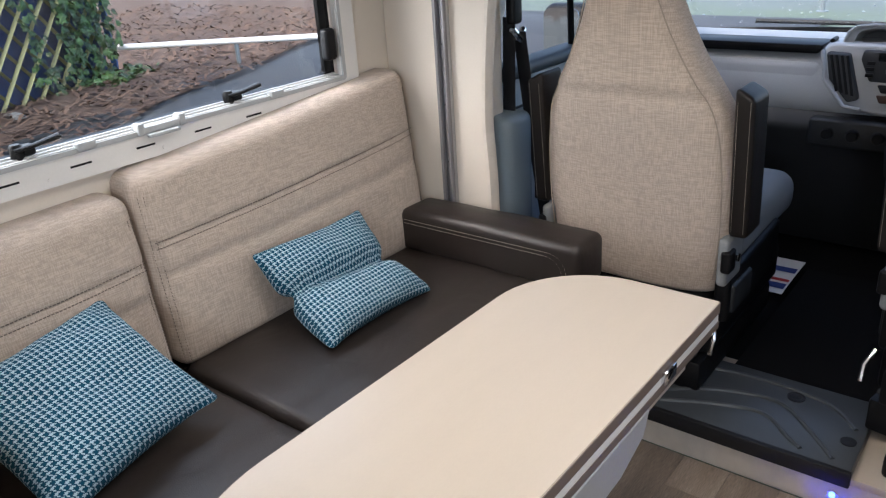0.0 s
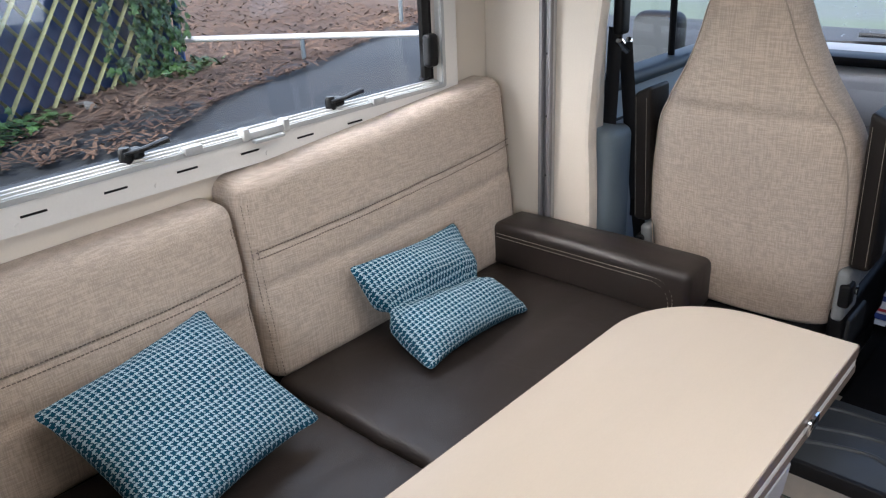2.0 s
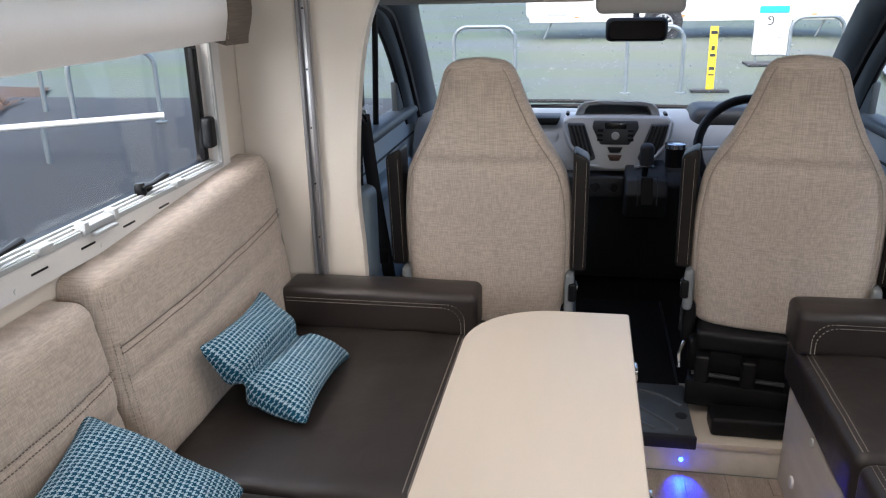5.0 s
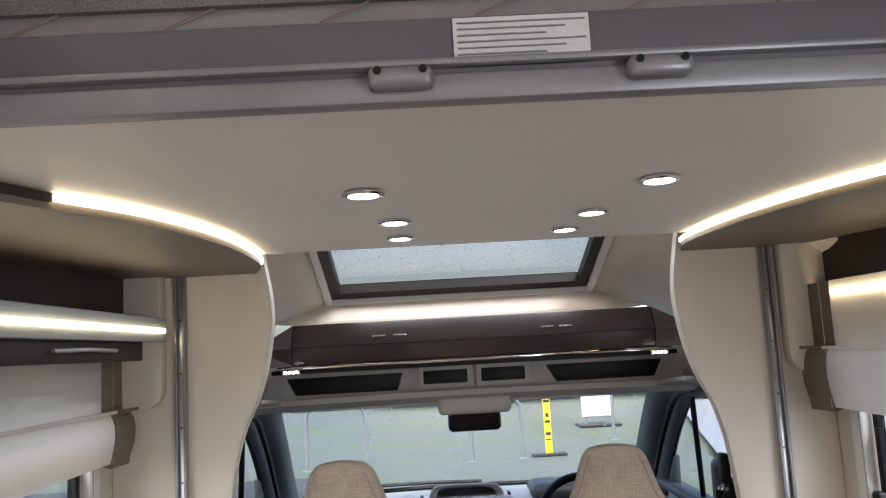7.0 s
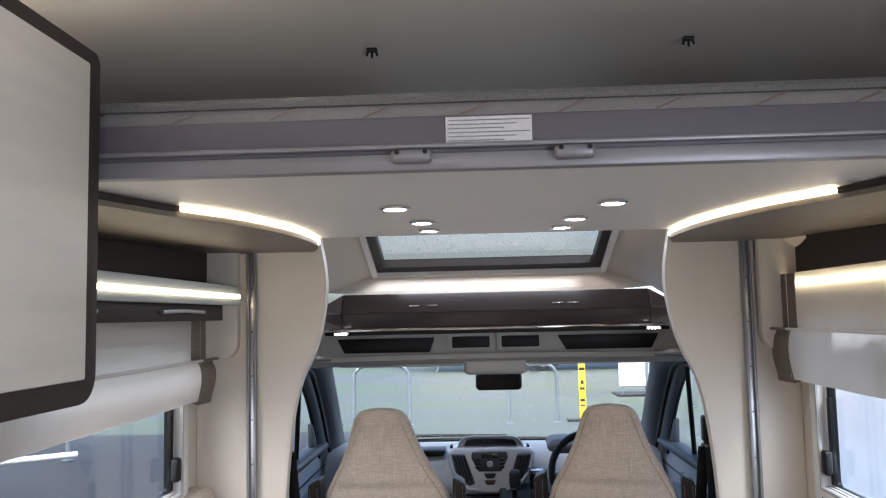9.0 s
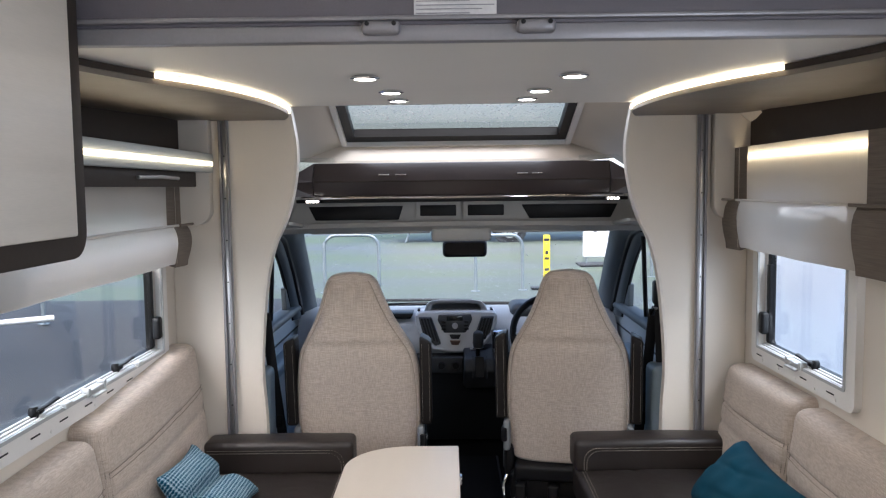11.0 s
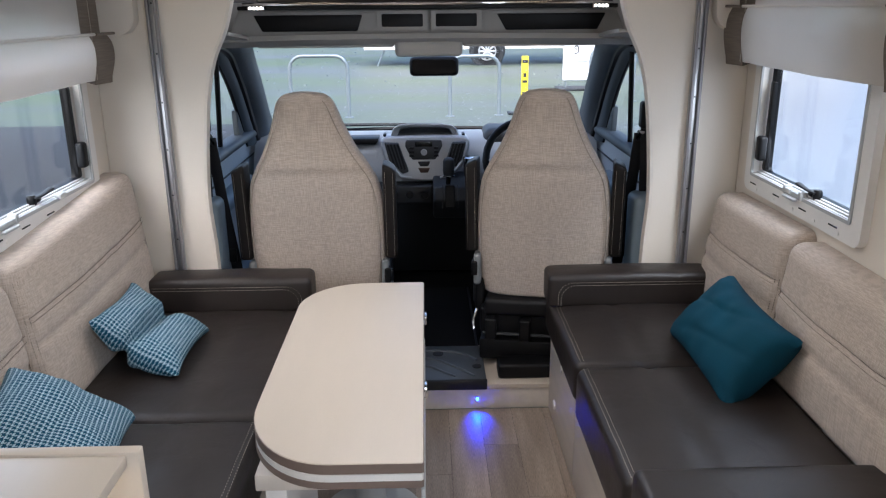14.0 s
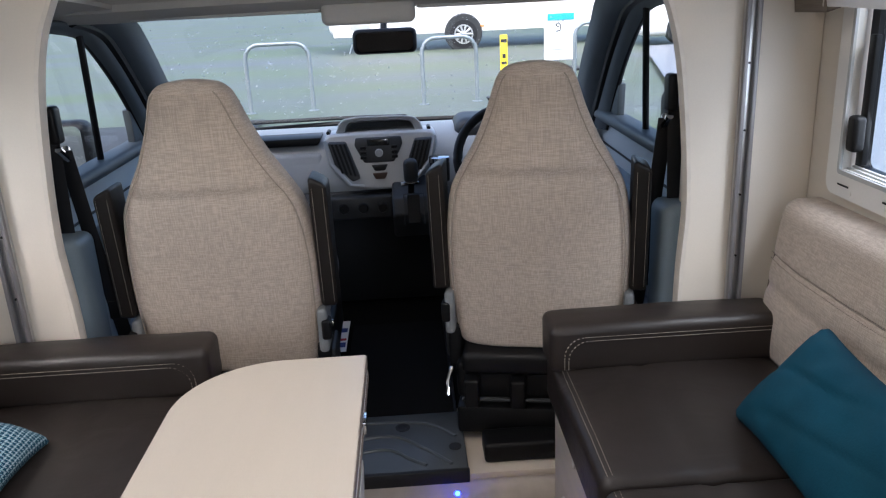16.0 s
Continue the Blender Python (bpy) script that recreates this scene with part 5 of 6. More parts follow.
    # pillar behind the door with the seat belt
    bp = solid("trim_belt_pillar_" + nm, rbox((min(s * 0.815, s * 0.90), 0.10, 0.09), (max(s * 0.815, s * 0.90), 0.20, 1.36), 0.02, 0.06, lambda p: Vector((p.x + s * 0.02 * math.cos((p.z - 0.9) * 2.4), p.y, p.z))), CREAM, "pale curved pillar lining beside the seat belt", "pillar")
    part("lower_trim", rbox((min(s * 0.775, s * 0.90), 0.12, 0.09), (max(s * 0.775, s * 0.90), 0.26, 0.80), 0.03, 0.06), LOWTRIM, bp, "pale blue-grey lower pillar trim")
    belt = thing("seat_belt", "black cab seat belt hanging from its anchor", "seat belt", (s * 0.82, 0.22, 0.5), "seat belts")
    part("anchor", rbox((min(s * 0.80, s * 0.83), 0.20, 1.04), (max(s * 0.80, s * 0.83), 0.25, 1.14), 0.012, 0.03), BLACKPL, belt)
    part("guide", tube([(s * 0.805, 0.20, 1.03), (s * 0.80, 0.23, 1.0), (s * 0.815, 0.27, 1.02)], 0.010, 8), CHROME, belt)
    part("strap", tube([(s * 0.806, 0.235, 1.02), (s * 0.79, 0.255, 0.80), (s * 0.765, 0.28, 0.54), (s * 0.755, 0.30, 0.40)], 0.021, 8, flat=0.12, up=(0, 1, 0)), RUBBER, belt)
    part("strap", tube([(s * 0.822, 0.21, 1.06), (s * 0.832, 0.215, 0.80), (s * 0.835, 0.22, 0.70)], 0.021, 8, flat=0.12, up=(0, 1, 0)), RUBBER, belt)
    part("tongue", box(*sorted((s * 0.755, s * 0.785)), 0.268, 0.282, 0.52, 0.575, 0.004), BLACKPL, belt)

part_header = thing("sun_visor_pair", "grey sun visors folded up above the windscreen", "sun visor", (0, 0.55, 1.34))
for x0, x1 in ((-0.64, -0.12), (0.15, 0.68)):
    part("visor", rbox((x0, 0.415, 1.334), (x1, 0.58, 1.3455), 0.005, 0.08), HEADLN, part_header)
for s, nm in ((-1, "west"), (1, "east")):
    corner = sheet([[(s * x, y, z - 0.03 * max(0, (x - 0.74) / 0.18)) for x in (0.66, 0.74, 0.80, 0.86, 0.92)] for y, z in ((0.05, 1.405), (0.20, 1.395), (0.38, 1.378))], 0.012)
    solid("trim_headliner_" + nm, corner, HEADLN, "pale grey roof lining corner above the cab door", "trim")
hl = solid("ceiling_headlining", sheet([[(x, y, z + 0.012 * (1 - (x / 0.9) ** 2)) for x in np.linspace(-0.88, 0.88, 13)] for y, z in ((0.36, 1.375), (0.42, 1.352), (0.60, 1.345), (0.80, 1.350), (0.86, 1.37))], 0.02), HEADLN, "grey cab roof lining above the windscreen", "ceiling")
header = box(-1.09, 1.09, 0.64, 0.66, 1.356, 1.43)
for s in (-1, 1):
    box(*sorted((s * 0.66, s * 1.10)), 0.60, 0.635, 1.39, 1.53, bm=header)
solid("trim_roof_header", header, HEADLN, "grey board above the windscreen behind the console", "trim")
con = thing("overhead_console", "grey overhead cab console, its cubbies drawn as black panels", "console", (0, 0.42, 1.36))
part("body", prism([(-0.76, 1.345), (-0.70, 1.475), (0.73, 1.475), (0.79, 1.345)], "y", 0.40, 0.58, 0.012, 3), HEADLN, con)
# Cubbies are flat panels; their black stands for the shade inside the open recesses.
for x0, x1, c in ((-0.645, -0.235, -1), (0.275, 0.69, 1)):
    pts = [(x0, 1.455), (x1, 1.455), (x1 - 0.02, 1.395), (x0 + 0.03, 1.395)] if c < 0 else [(x0, 1.455), (x1, 1.455), (x1 - 0.03, 1.395), (x0 + 0.035, 1.395)]
    part("cubby", prism(pts, "y", 0.394, 0.41, 0.004, 2), BLACKPL, con, "black panel for the shaded inside of a storage cubby")
for x0 in (-0.168, 0.037):
    cb = part("cubby", box(x0, x0 + 0.168, 0.392, 0.41, 1.405, 1.462, 0.005), BLACKPL, con)
    part("rim", ring_prism(outline(x0 - 0.012, x0 + 0.18, 1.396, 1.47, 0.006), outline(x0 + 0.006, x0 + 0.162, 1.41, 1.457, 0.005), "y", 0.386, 0.40), HEADLN, cb)
part("sensor_pod", rbox((-0.115, 0.385, 1.298), (0.145, 0.62, 1.362), 0.02, 0.05), HEADLN, con)
rm = thing("rear_view_mirror", "black rear-view mirror hanging at the windscreen", "mirror", (0.04, 1.0, 1.2))
part("housing", rbox((-0.072, 0.985, 1.175), (0.155, 1.03, 1.262), 0.025, 0.03), BLACKPL, rm)
part("glass", prism(outline(-0.058, 0.141, 1.186, 1.25, 0.02), "y", 0.9835, 0.987), mat("dark_mirror_glass", (0.02, 0.02, 0.022), 0.05, metal=1.0, bump=0), rm)
part("stalk", tube([(0.04, 1.02, 1.24), (0.04, 1.07, 1.30)], 0.012, 8), BLACKPL, rm)

# dark locker over the cab
lk = thing("cab_locker", "glossy dark brown locker over the cab with mirrored lower edge", "locker", (0, 0.3, 1.5))
part("front", prism([(0.20, 1.50), (0.175, 1.56), (0.22, 1.635), (0.50, 1.64), (0.50, 1.50)], "x", -0.585, 0.615, 0.004, 2), GLOSSBROWN, lk)
for s, x0 in ((-1, -0.587), (1, 0.617)):
    b = bmesh.new()
    q = [Vector((x0, 0.20, 1.50)), Vector((x0, 0.175, 1.56)), Vector((x0, 0.22, 1.635)), Vector((x0, 0.5, 1.64)), Vector((x0, 0.5, 1.50))]
    d = [Vector((x0 + s * 0.10, 0.125, 1.50)), Vector((x0 + s * 0.10, 0.115, 1.555)), Vector((x0 + s * 0.085, 0.150, 1.578)), Vector((x0 + s * 0.085, 0.5, 1.582)), Vector((x0 + s * 0.10, 0.5, 1.50))]
    A, B = [b.verts.new(v) for v in q], [b.verts.new(v) for v in d]
    b.faces.new(A)
    b.faces.new(B[::-1])
    for i in range(5):
        b.faces.new((A[i], B[i], B[(i + 1) % 5], A[(i + 1) % 5]))
    part("end_cheek", b, GLOSSBROWN, lk)
part("rib", tube([(-0.58, 0.172, 1.56), (0.61, 0.172, 1.56)], 0.004, 6), BROWN, lk)
part("mirror_edge", box(-0.64, 0.67, 0.195, 0.50, 1.488, 1.499, 0.003), MIRROR, lk, "mirrored lower edge")
part("under_board", box(-0.66, 0.69, 0.205, 0.55, 1.474, 1.488, 0.003), BLACKPL, lk)
for x in (-0.591, 0.625):
    sp = part("led_spot", box(x - 0.030, x + 0.030, 0.186, 0.20, 1.472, 1.489, 0.003), CHROME, lk, "small lit four-LED spot")
    for i in range(4):
        part("led", lathe([(0.005, 0.1825), (0.005, 0.187)], (x - 0.019 + i * 0.0127, 0, 1.481), "y", 10), SPOT, sp)
for x in (-0.30, -0.23, 0.26, 0.32):
    part("catch", box(x - 0.022, x + 0.022, 0.186, 0.194, 1.583, 1.589, 0.002), CHROME, lk)

ws = tagged(new("window_3"), "wet van windscreen with wiper", "window", "", "structure")
ORG[ws] = Vector((0, 0, 0))
rows = []
for v in np.linspace(0, 1, 7):
    rows.append([(x * (0.88 - 0.06 * v), 1.84 - 0.88 * v - 0.16 * x * x, 0.80 + 0.59 * v) for x in np.linspace(-1, 1, 15)])
part("pane", sheet(rows), GLASS, ws)
part("lower_seal", tube([(x * 0.88, 1.82 - 0.16 * x * x, 0.815) for x in np.linspace(-1, 1, 15)], 0.012, 6), BLACKPL, ws)
part("wiper", tube([(-0.62, 1.70, 0.855), (-0.2, 1.81, 0.84), (0.1, 1.82, 0.832)], 0.010, 6), BLACKPL, ws, "black wiper arm")

# ---- things beside the camera ----
ku = thing("kitchen_unit", "cream low kitchen unit with a lit open niche", "cabinet", (-0.8, -2.1, 0))
part("worktop", box(-1.09, -0.468, -2.75, -1.625, 0.806, 0.826, 0.002), TABLE, ku)
part("end_panel", box(-1.09, -0.450, -1.622, -1.60, 0.0, 0.829, 0.003), TABLE, ku, "cream end panel")
part("carcass", box(-1.09, -0.53, -2.75, -1.63, 0.0, 0.795), PANEL, ku)
for y0 in (-2.2, -2.7):
    part("drawer_front", box(-0.529, -0.512, y0 + 0.005, y0 + 0.49, 0.52, 0.765, 0.003), PANEL, ku, "cream drawer front")
part("niche_light", box(-0.520, -0.510, -2.7, -1.66, 0.797, 0.804, 0.001), LED, ku, "warm light strip under the worktop")
ol = thing("overhead_locker", "cream overhead kitchen locker with dark brown rounded body", "locker", (-0.85, -2.2, 1.44))
part("body", prism(outline(-2.9, -1.69, 1.425, 1.968, (0.0, 0.045, 0.02, 0.0)), "x", -1.09, -0.636, 0.004, 2), BROWN, ol, "dark brown body with a rounded corner")
part("door", box(-0.646, -0.628, -2.9, -1.738, 1.462, 1.940, 0.004), PANEL, ol, "cream lift-up door")
part("top_light", box(-0.80, -0.78, -2.85, -1.74, 1.969, 1.977, 0.001), LED, ol, "warm light strip on top of the locker")
tl = new("locker_top_lamp", bpy.data.lights.new("locker_top_lamp", "AREA"))
tl.data.energy, tl.data.color, tl.data.shape, tl.data.size, tl.data.size_y = 7.5, (1, 0.90, 0.76), "RECTANGLE", 0.02, 0.5
tl.matrix_world = look((-0.79, -1.98, 1.980), (-0.70, -1.93, 2.06))
# Fill light for the rear: an added ceiling lamp that stays out of view.
cl = thing("unseen_ceiling_lamp", "unseen flat white ceiling lamp, added to light the rear", "lamp", (-0.25, -3.2, 2.05))
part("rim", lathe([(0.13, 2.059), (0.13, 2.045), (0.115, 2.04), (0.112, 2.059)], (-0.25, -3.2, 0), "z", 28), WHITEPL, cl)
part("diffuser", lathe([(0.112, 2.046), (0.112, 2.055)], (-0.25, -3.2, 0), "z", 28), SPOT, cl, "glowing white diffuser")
kl = new("rear_fill", bpy.data.lights.new("rear_fill", "AREA"))
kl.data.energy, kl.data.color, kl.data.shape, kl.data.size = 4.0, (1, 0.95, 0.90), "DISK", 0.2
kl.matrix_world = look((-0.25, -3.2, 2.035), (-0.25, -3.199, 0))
# Unseen rear window and area lamp, added to bring daylight in from behind.
unseen_pane = tagged(new("window_4"), "unseen window assumed in the habitation door, added for daylight", "window", "", "structure")
ORG[unseen_pane] = Vector((0, 0, 0))
dl = new("unseen_door_daylight", bpy.data.lights.new("unseen_door_daylight", "AREA"))
dl.data.energy, dl.data.color, dl.data.shape, dl.data.size, dl.data.size_y = 8.5, (0.88, 0.94, 1.0), "RECTANGLE", 0.48, 0.78
dl.matrix_world = look((1.095, -3.3, 1.35), (-0.8, -2.0, 0.35))
part("pane", box(1.115, 1.119, -3.55, -3.05, 0.95, 1.75), GLASS, unseen_pane)
bu = thing("oven_unit", "black glass-fronted appliance unit beside the sofa", "oven", (1.0, -1.7, 0))
part("housing", box(0.935, 1.09, -2.5, -1.452, 0.0, 0.84, 0.004), BLACKPL, bu)
part("glass_front", box(0.910, 0.934, -2.5, -1.462, 0.10, 0.775, 0.006), mat("black_glass", (0.008, 0.009, 0.011), 0.08, coat=0.5, bump=0), bu, "black glass front")
part("handle", tube([(0.905, -2.4, 0.795), (0.905, -1.475, 0.795), (0.915, -1.462, 0.795), (0.935, -1.46, 0.795)], 0.012, 8), BLACKPL, bu)
part("grille_bar", box(0.908, 0.9105, -2.5, -1.47, 0.52, 0.53), GREYPL, bu)
part("control_panel", rbox((0.912, -2.5, 0.86), (1.09, -1.458, 1.22), 0.012, 0.08), BLACKPL, bu)
part("knob", lathe([(0.026, -1.485), (0.028, -1.455), (0.020, -1.450)], (0.935, 0, 0.845), "y", 18), BLACKPL, bu)


# ---- blinds over the windows ----
def roman_blind(s, y0, y1, ytaupe, ztop, zfold, zbot, label):
    bl = thing("roman_blind", label, "blind", (s * 1.0, (y0 + y1) / 2, zbot), "roman blinds")

    def cloth(a, b, dz, bulge):
        n = max(2, int((b - a) / 0.02))
        rows = []
        zs = list(np.linspace(ztop, zfold, 7)) + list(np.linspace(zfold - 0.004, zbot + dz, 9)) + list(np.linspace(zbot + dz + 0.01, zfold - 0.05, 4))
        for k, z in enumerate(zs):
            row = []
            for i in range(n + 1):
                y = a + (b - a) * i / n
                x = 1.030
                if k == 7:
                    x -= 0.022
                if 7 < k <= 15:
                    t = (zfold - z) / (zfold - zbot)
                    x -= 0.022 + bulge * math.sin(math.pi * min(1, max(0, t)) ** 0.8) * 0.7
                if k > 15:
                    x += 0.012
                x += 0.004 * noise.noise(Vector((y * 7, z * 5, s * 3)))
                row.append((s * x, y, z + (0.006 * noise.noise(Vector((y * 5, 1.3, s))) if k > 6 else 0)))
            rows.append(row)
        return sheet(rows, 0.0015)

    part("sheer_cloth", cloth(y0, y1, 0, 0.020), SHEER, bl, "white sheer cloth")
    for a, b in ytaupe:
        part("side_band", cloth(a, b, -0.012, 0.024), TAUPE, bl, "taupe ribbed side band")
        part("rod", tube([(s * 0.985, a, zfold), (s * 0.985, b, zfold)], 0.005, 6), TAUPE, bl)
        stitch_line([(s * (1.0), a + 0.004, z) for z in np.linspace(zbot, ztop, 12)], bl)
    part("rod", tube([(s * 0.99, y0, zfold), (s * 0.99, y1, zfold)], 0.005, 6), SHEER, bl)
    return bl


roman_blind(-1, -1.42, -0.24, ((-0.24, -0.10),), 1.575, 1.41, 1.275, "white sheer roman blind with taupe bands, half raised")
roman_blind(1, -0.97, -0.17, ((-0.17, -0.03), (-1.20, -0.97)), 1.665, 1.475, 1.305, "white sheer roman blind with taupe bands, half raised")

# shelf with light strip, and dark boards above the windows
sh = thing("window_shelf", "pale grey shelf with a warm light strip above the blind", "shelf", (-0.98, -0.6, 1.58))
part("front", box(-0.945, -0.925, -1.7, -0.02, 1.598, 1.668, 0.004), SHELF, sh)
part("board", box(-1.09, -0.945, -1.7, -0.02, 1.60, 1.615), SHELF, sh)
part("light_strip", box(-0.9245, -0.918, -1.7, -0.05, 1.623, 1.637, 0.001), LED, sh, "glowing warm light strip")
pel = part("pelmet", box(-0.965, -0.95, -1.7, -0.15, 1.545, 1.598, 0.003), BROWN, sh, "dark brown pelmet board")
for y in (-0.53, -1.25):
    part("handle", tube([(-0.942, y - 0.17, 1.573), (-0.938, y, 1.576), (-0.942, y + 0.17, 1.573)], 0.0055, 8), ALU, pel, "thin aluminium handle")
ee = thing("light_rail", "warm light strip behind the roman blind", "light", (1.06, -0.6, 1.6))
part("rail", box(1.045, 1.09, -1.45, -0.02, 1.605, 1.66, 0.003), SHELF, ee)
part("strip", box(1.034, 1.044, -1.45, -0.02, 1.622, 1.640, 0.001), LED, ee, "glowing warm light strip")
for s in (-1, 1):
    xd = 1.045 if s < 0 else 1.085
    tops = [(y, under(y) - 0.0155) for y in np.linspace(-0.046, -1.62, 16)]
    solid("dark_board", prism([(-1.62, 1.66), (-0.046, 1.66)] + tops, "x", *sorted((s * xd, s * 1.099))), BROWN, "dark brown board under the canopy", "board", kind="")
    solid("corner_board", prism(outline(*sorted((s * (0.935 if s < 0 else 0.955), s * 1.099)), 1.40, 1.802, (0.06, 0, 0, 0) if s > 0 else (0, 0.06, 0, 0)), "y", -0.045, 0.003, 0.003, 2), CREAM, "cream rounded end board beside the blind", "board", kind="")


# ---- outside ----
def height(x, y):
    """The ground: level under the vehicle, rising to a terrace ahead of it and on its near side."""
    side = min(1, max(0, (-1.8 - x) / 3.2))
    ahead = min(1, max(0, (y - 2.3) / 3.6))
    yard = min(1, max(0, (x - 1.4 - 0.25 * max(0, y)) / 2.0)) * min(1, max(0, (14 - y) / 3))
    t = max(side, ahead * (1 - yard))
    return GROUND + 0.60 * t * t * (3 - 2 * t)


TOP = GROUND + 0.60
xs = [-400, -100, -40, -20, -10, -7, -6, -5] + [-5 + 0.4 * i for i in range(1, 9)] + [0, 1, 2, 3, 4, 5, 6, 7, 8, 10, 12, 15, 20, 60, 400]
ys = [-400, -60, -20, -8, -4, -2, 0, 1, 2] + [2.3 + 0.4 * i for i in range(10)] + [7, 9, 12, 16, 25, 40, 80, 400]
solid("ground", sheet([[(x, y, height(x, y) - (0.20 if y < 13 and x > 2.0 + 0.25 * max(0, y) else 0)) for x in xs] for y in ys]), ASPHALT, "pale worn car park asphalt with moss", "ground")

yard_rows = [[(1.4 + 0.25 * max(0, y) + u, y, height(1.4 + 0.25 * max(0, y) + u, y) + 0.04) for u in (0, 0.5, 1, 1.5, 2, 3, 5, 8, 14, 25, 60)] for y in (-30, -10, 0, 1, 2, 2.5, 3, 3.5, 4, 5, 6, 8, 10, 12, 14)]
solid("pavement", sheet(yard_rows), mat("pale_wet_concrete", (0.23, 0.245, 0.27), 0.40, var=0.06, scale=0.6, grain=40, gvar=0.06, bump=0.1), "pale wet concrete yard beside the vehicle", "pavement")

# dark tarmac beside the vehicle, and the bark bed beyond it
nx = list(np.linspace(-9, -1.4, 24))
ny = list(np.linspace(-5, 6.5, 30))
solid("road", sheet([[(x, y, height(x, y) + 0.045) for x in nx] for y in ny]), TARMAC, "dark wet tarmac drive beside the vehicle", "road")


def bed_edge(y):
    """The bark bed's edge: x of its border with the tarmac."""
    return -4.30 - 0.42 * max(0, y - 0.6) + 0.06 * math.sin(y * 3.1)


bed_rows = []
for y in np.linspace(-6, 7.5, 60):
    e = bed_edge(y)
    bed_rows.append([(x, y, height(x, y) + 0.040 + 0.03 * min(1, (e - x)) + 0.02 * noise.noise(Vector((x, y, 0)))) for x in np.linspace(e, -16, 24)])
mulch = solid("mulch_bed", sheet(bed_rows), MULCH, "brown bark mulch bed beside the tarmac", "ground")
rng = random.Random(5)
verts, faces = [], []
for i in range(9000):
    y = rng.uniform(-1.5, 6)
    x = bed_edge(y) + 0.05 - rng.random() ** 1.5 * 5
    z = height(x, y) + 0.085
    a, l, w = rng.uniform(0, 6.28), rng.uniform(0.02, 0.055), rng.uniform(0.007, 0.016)
    t = rng.uniform(-0.4, 0.4)
    d, n = Vector((math.cos(a) * l, math.sin(a) * l, t * l)), Vector((-math.sin(a) * w, math.cos(a) * w, 0))
    c = Vector((x, y, z))
    k = len(verts)
    verts += [c - d - n, c + d - n * 0.6, c + d + n * 0.8, c - d + n]
    faces.append((k, k + 1, k + 2, k + 3))
CHIP = mat("bark_chip", (0.23, 0.135, 0.085), 0.85, var=0.3, scale=2.5, grain=30, gvar=0.3, bump=0.2, col2=(0.085, 0.045, 0.03))
me = bpy.data.meshes.new("bark_chips")
me.from_pydata(verts, [], faces)
me.materials.append(CHIP)
tagged(new("bark_chips", me), "loose brown bark chips on the bed", "bark chips", "", "stuff")

# blue fence with lattice, ivy and end post
FA, FB = Vector((-4.35, -1.45, TOP)), Vector((-6.09, 1.94, TOP))
fd = (FB - FA).normalized()
fn_ = Vector((-fd.y, fd.x, 0))
if fn_.x < 0:
    fn_ = -fn_
flen = (FB - FA).length


def on_fence(u, z, out=0.0):
    return FA + fd * u + fn_ * out + Vector((0, 0, z))


fence = thing("lattice_fence", "blue board fence with mossy diagonal lattice", "fence", FA)
b = bmesh.new()
q = [on_fence(0, -0.1, -0.05), on_fence(flen, -0.1, -0.05), on_fence(flen, 1.7, -0.05), on_fence(0, 1.7, -0.05)]
r = [p - fn_ * 0.03 for p in q]
Q, R_ = [b.verts.new(p) for p in q], [b.verts.new(p) for p in r]
b.faces.new(Q)
b.faces.new(R_[::-1])
for i in range(4):
    b.faces.new((Q[i], Q[(i + 1) % 4], R_[(i + 1) % 4], R_[i]))
part("board", b, BLUEPANEL, fence, "faded blue board")
part("post", tube([on_fence(flen + 0.03, -0.2, 0), on_fence(flen + 0.03, 1.8, 0)], 0.032, 4), mat("blue_painted_post", (0.02, 0.10, 0.30), 0.5), fence, "blue painted end post")
sp_ = 0.215
for sgn in (1, -1):
    k = -12
    while k * sp_ < flen + 2:
        u0 = k * sp_
        a, c = (u0, 0.04), (u0 + sgn * 1.6, 1.64)
        pts = []
        for t in np.linspace(0, 1, 41):
            u = a[0] + (c[0] - a[0]) * t
            if 0 <= u <= flen:
                pts.append((u, a[1] + 1.6 * t))
        if len(pts) > 3:
            part("slat", tube([on_fence(*pts[0], 0.012 * sgn), on_fence(*pts[-1], 0.012 * sgn)], 0.021, 4, flat=0.3, up=tuple(fn_.cross(Vector((0, 0, 1))))), LATTICE, fence)
        k += 1

verts, faces = [], []


def leaf(c, size, n, spin):
    """A five-pointed ivy leaf of two folded halves."""
    n = n.normalized()
    u = n.cross(Vector((math.cos(spin), math.sin(spin), 0.3))).normalized()
    v = n.cross(u)
    ring = [(0, -0.5), (0.45, -0.35), (0.28, -0.05), (0.5, 0.2), (0.18, 0.2), (0, 0.62), (-0.18, 0.2), (-0.5, 0.2), (-0.28, -0.05), (-0.45, -0.35)]
    k = len(verts)
    verts.append(c + n * size * 0.08)
    verts.extend(c + (u * a + v * b_) * size - n * size * 0.12 * abs(a) for a, b_ in ring)
    for i in range(10):
        faces.append((k, k + 1 + i, k + 1 + (i + 1) % 10))


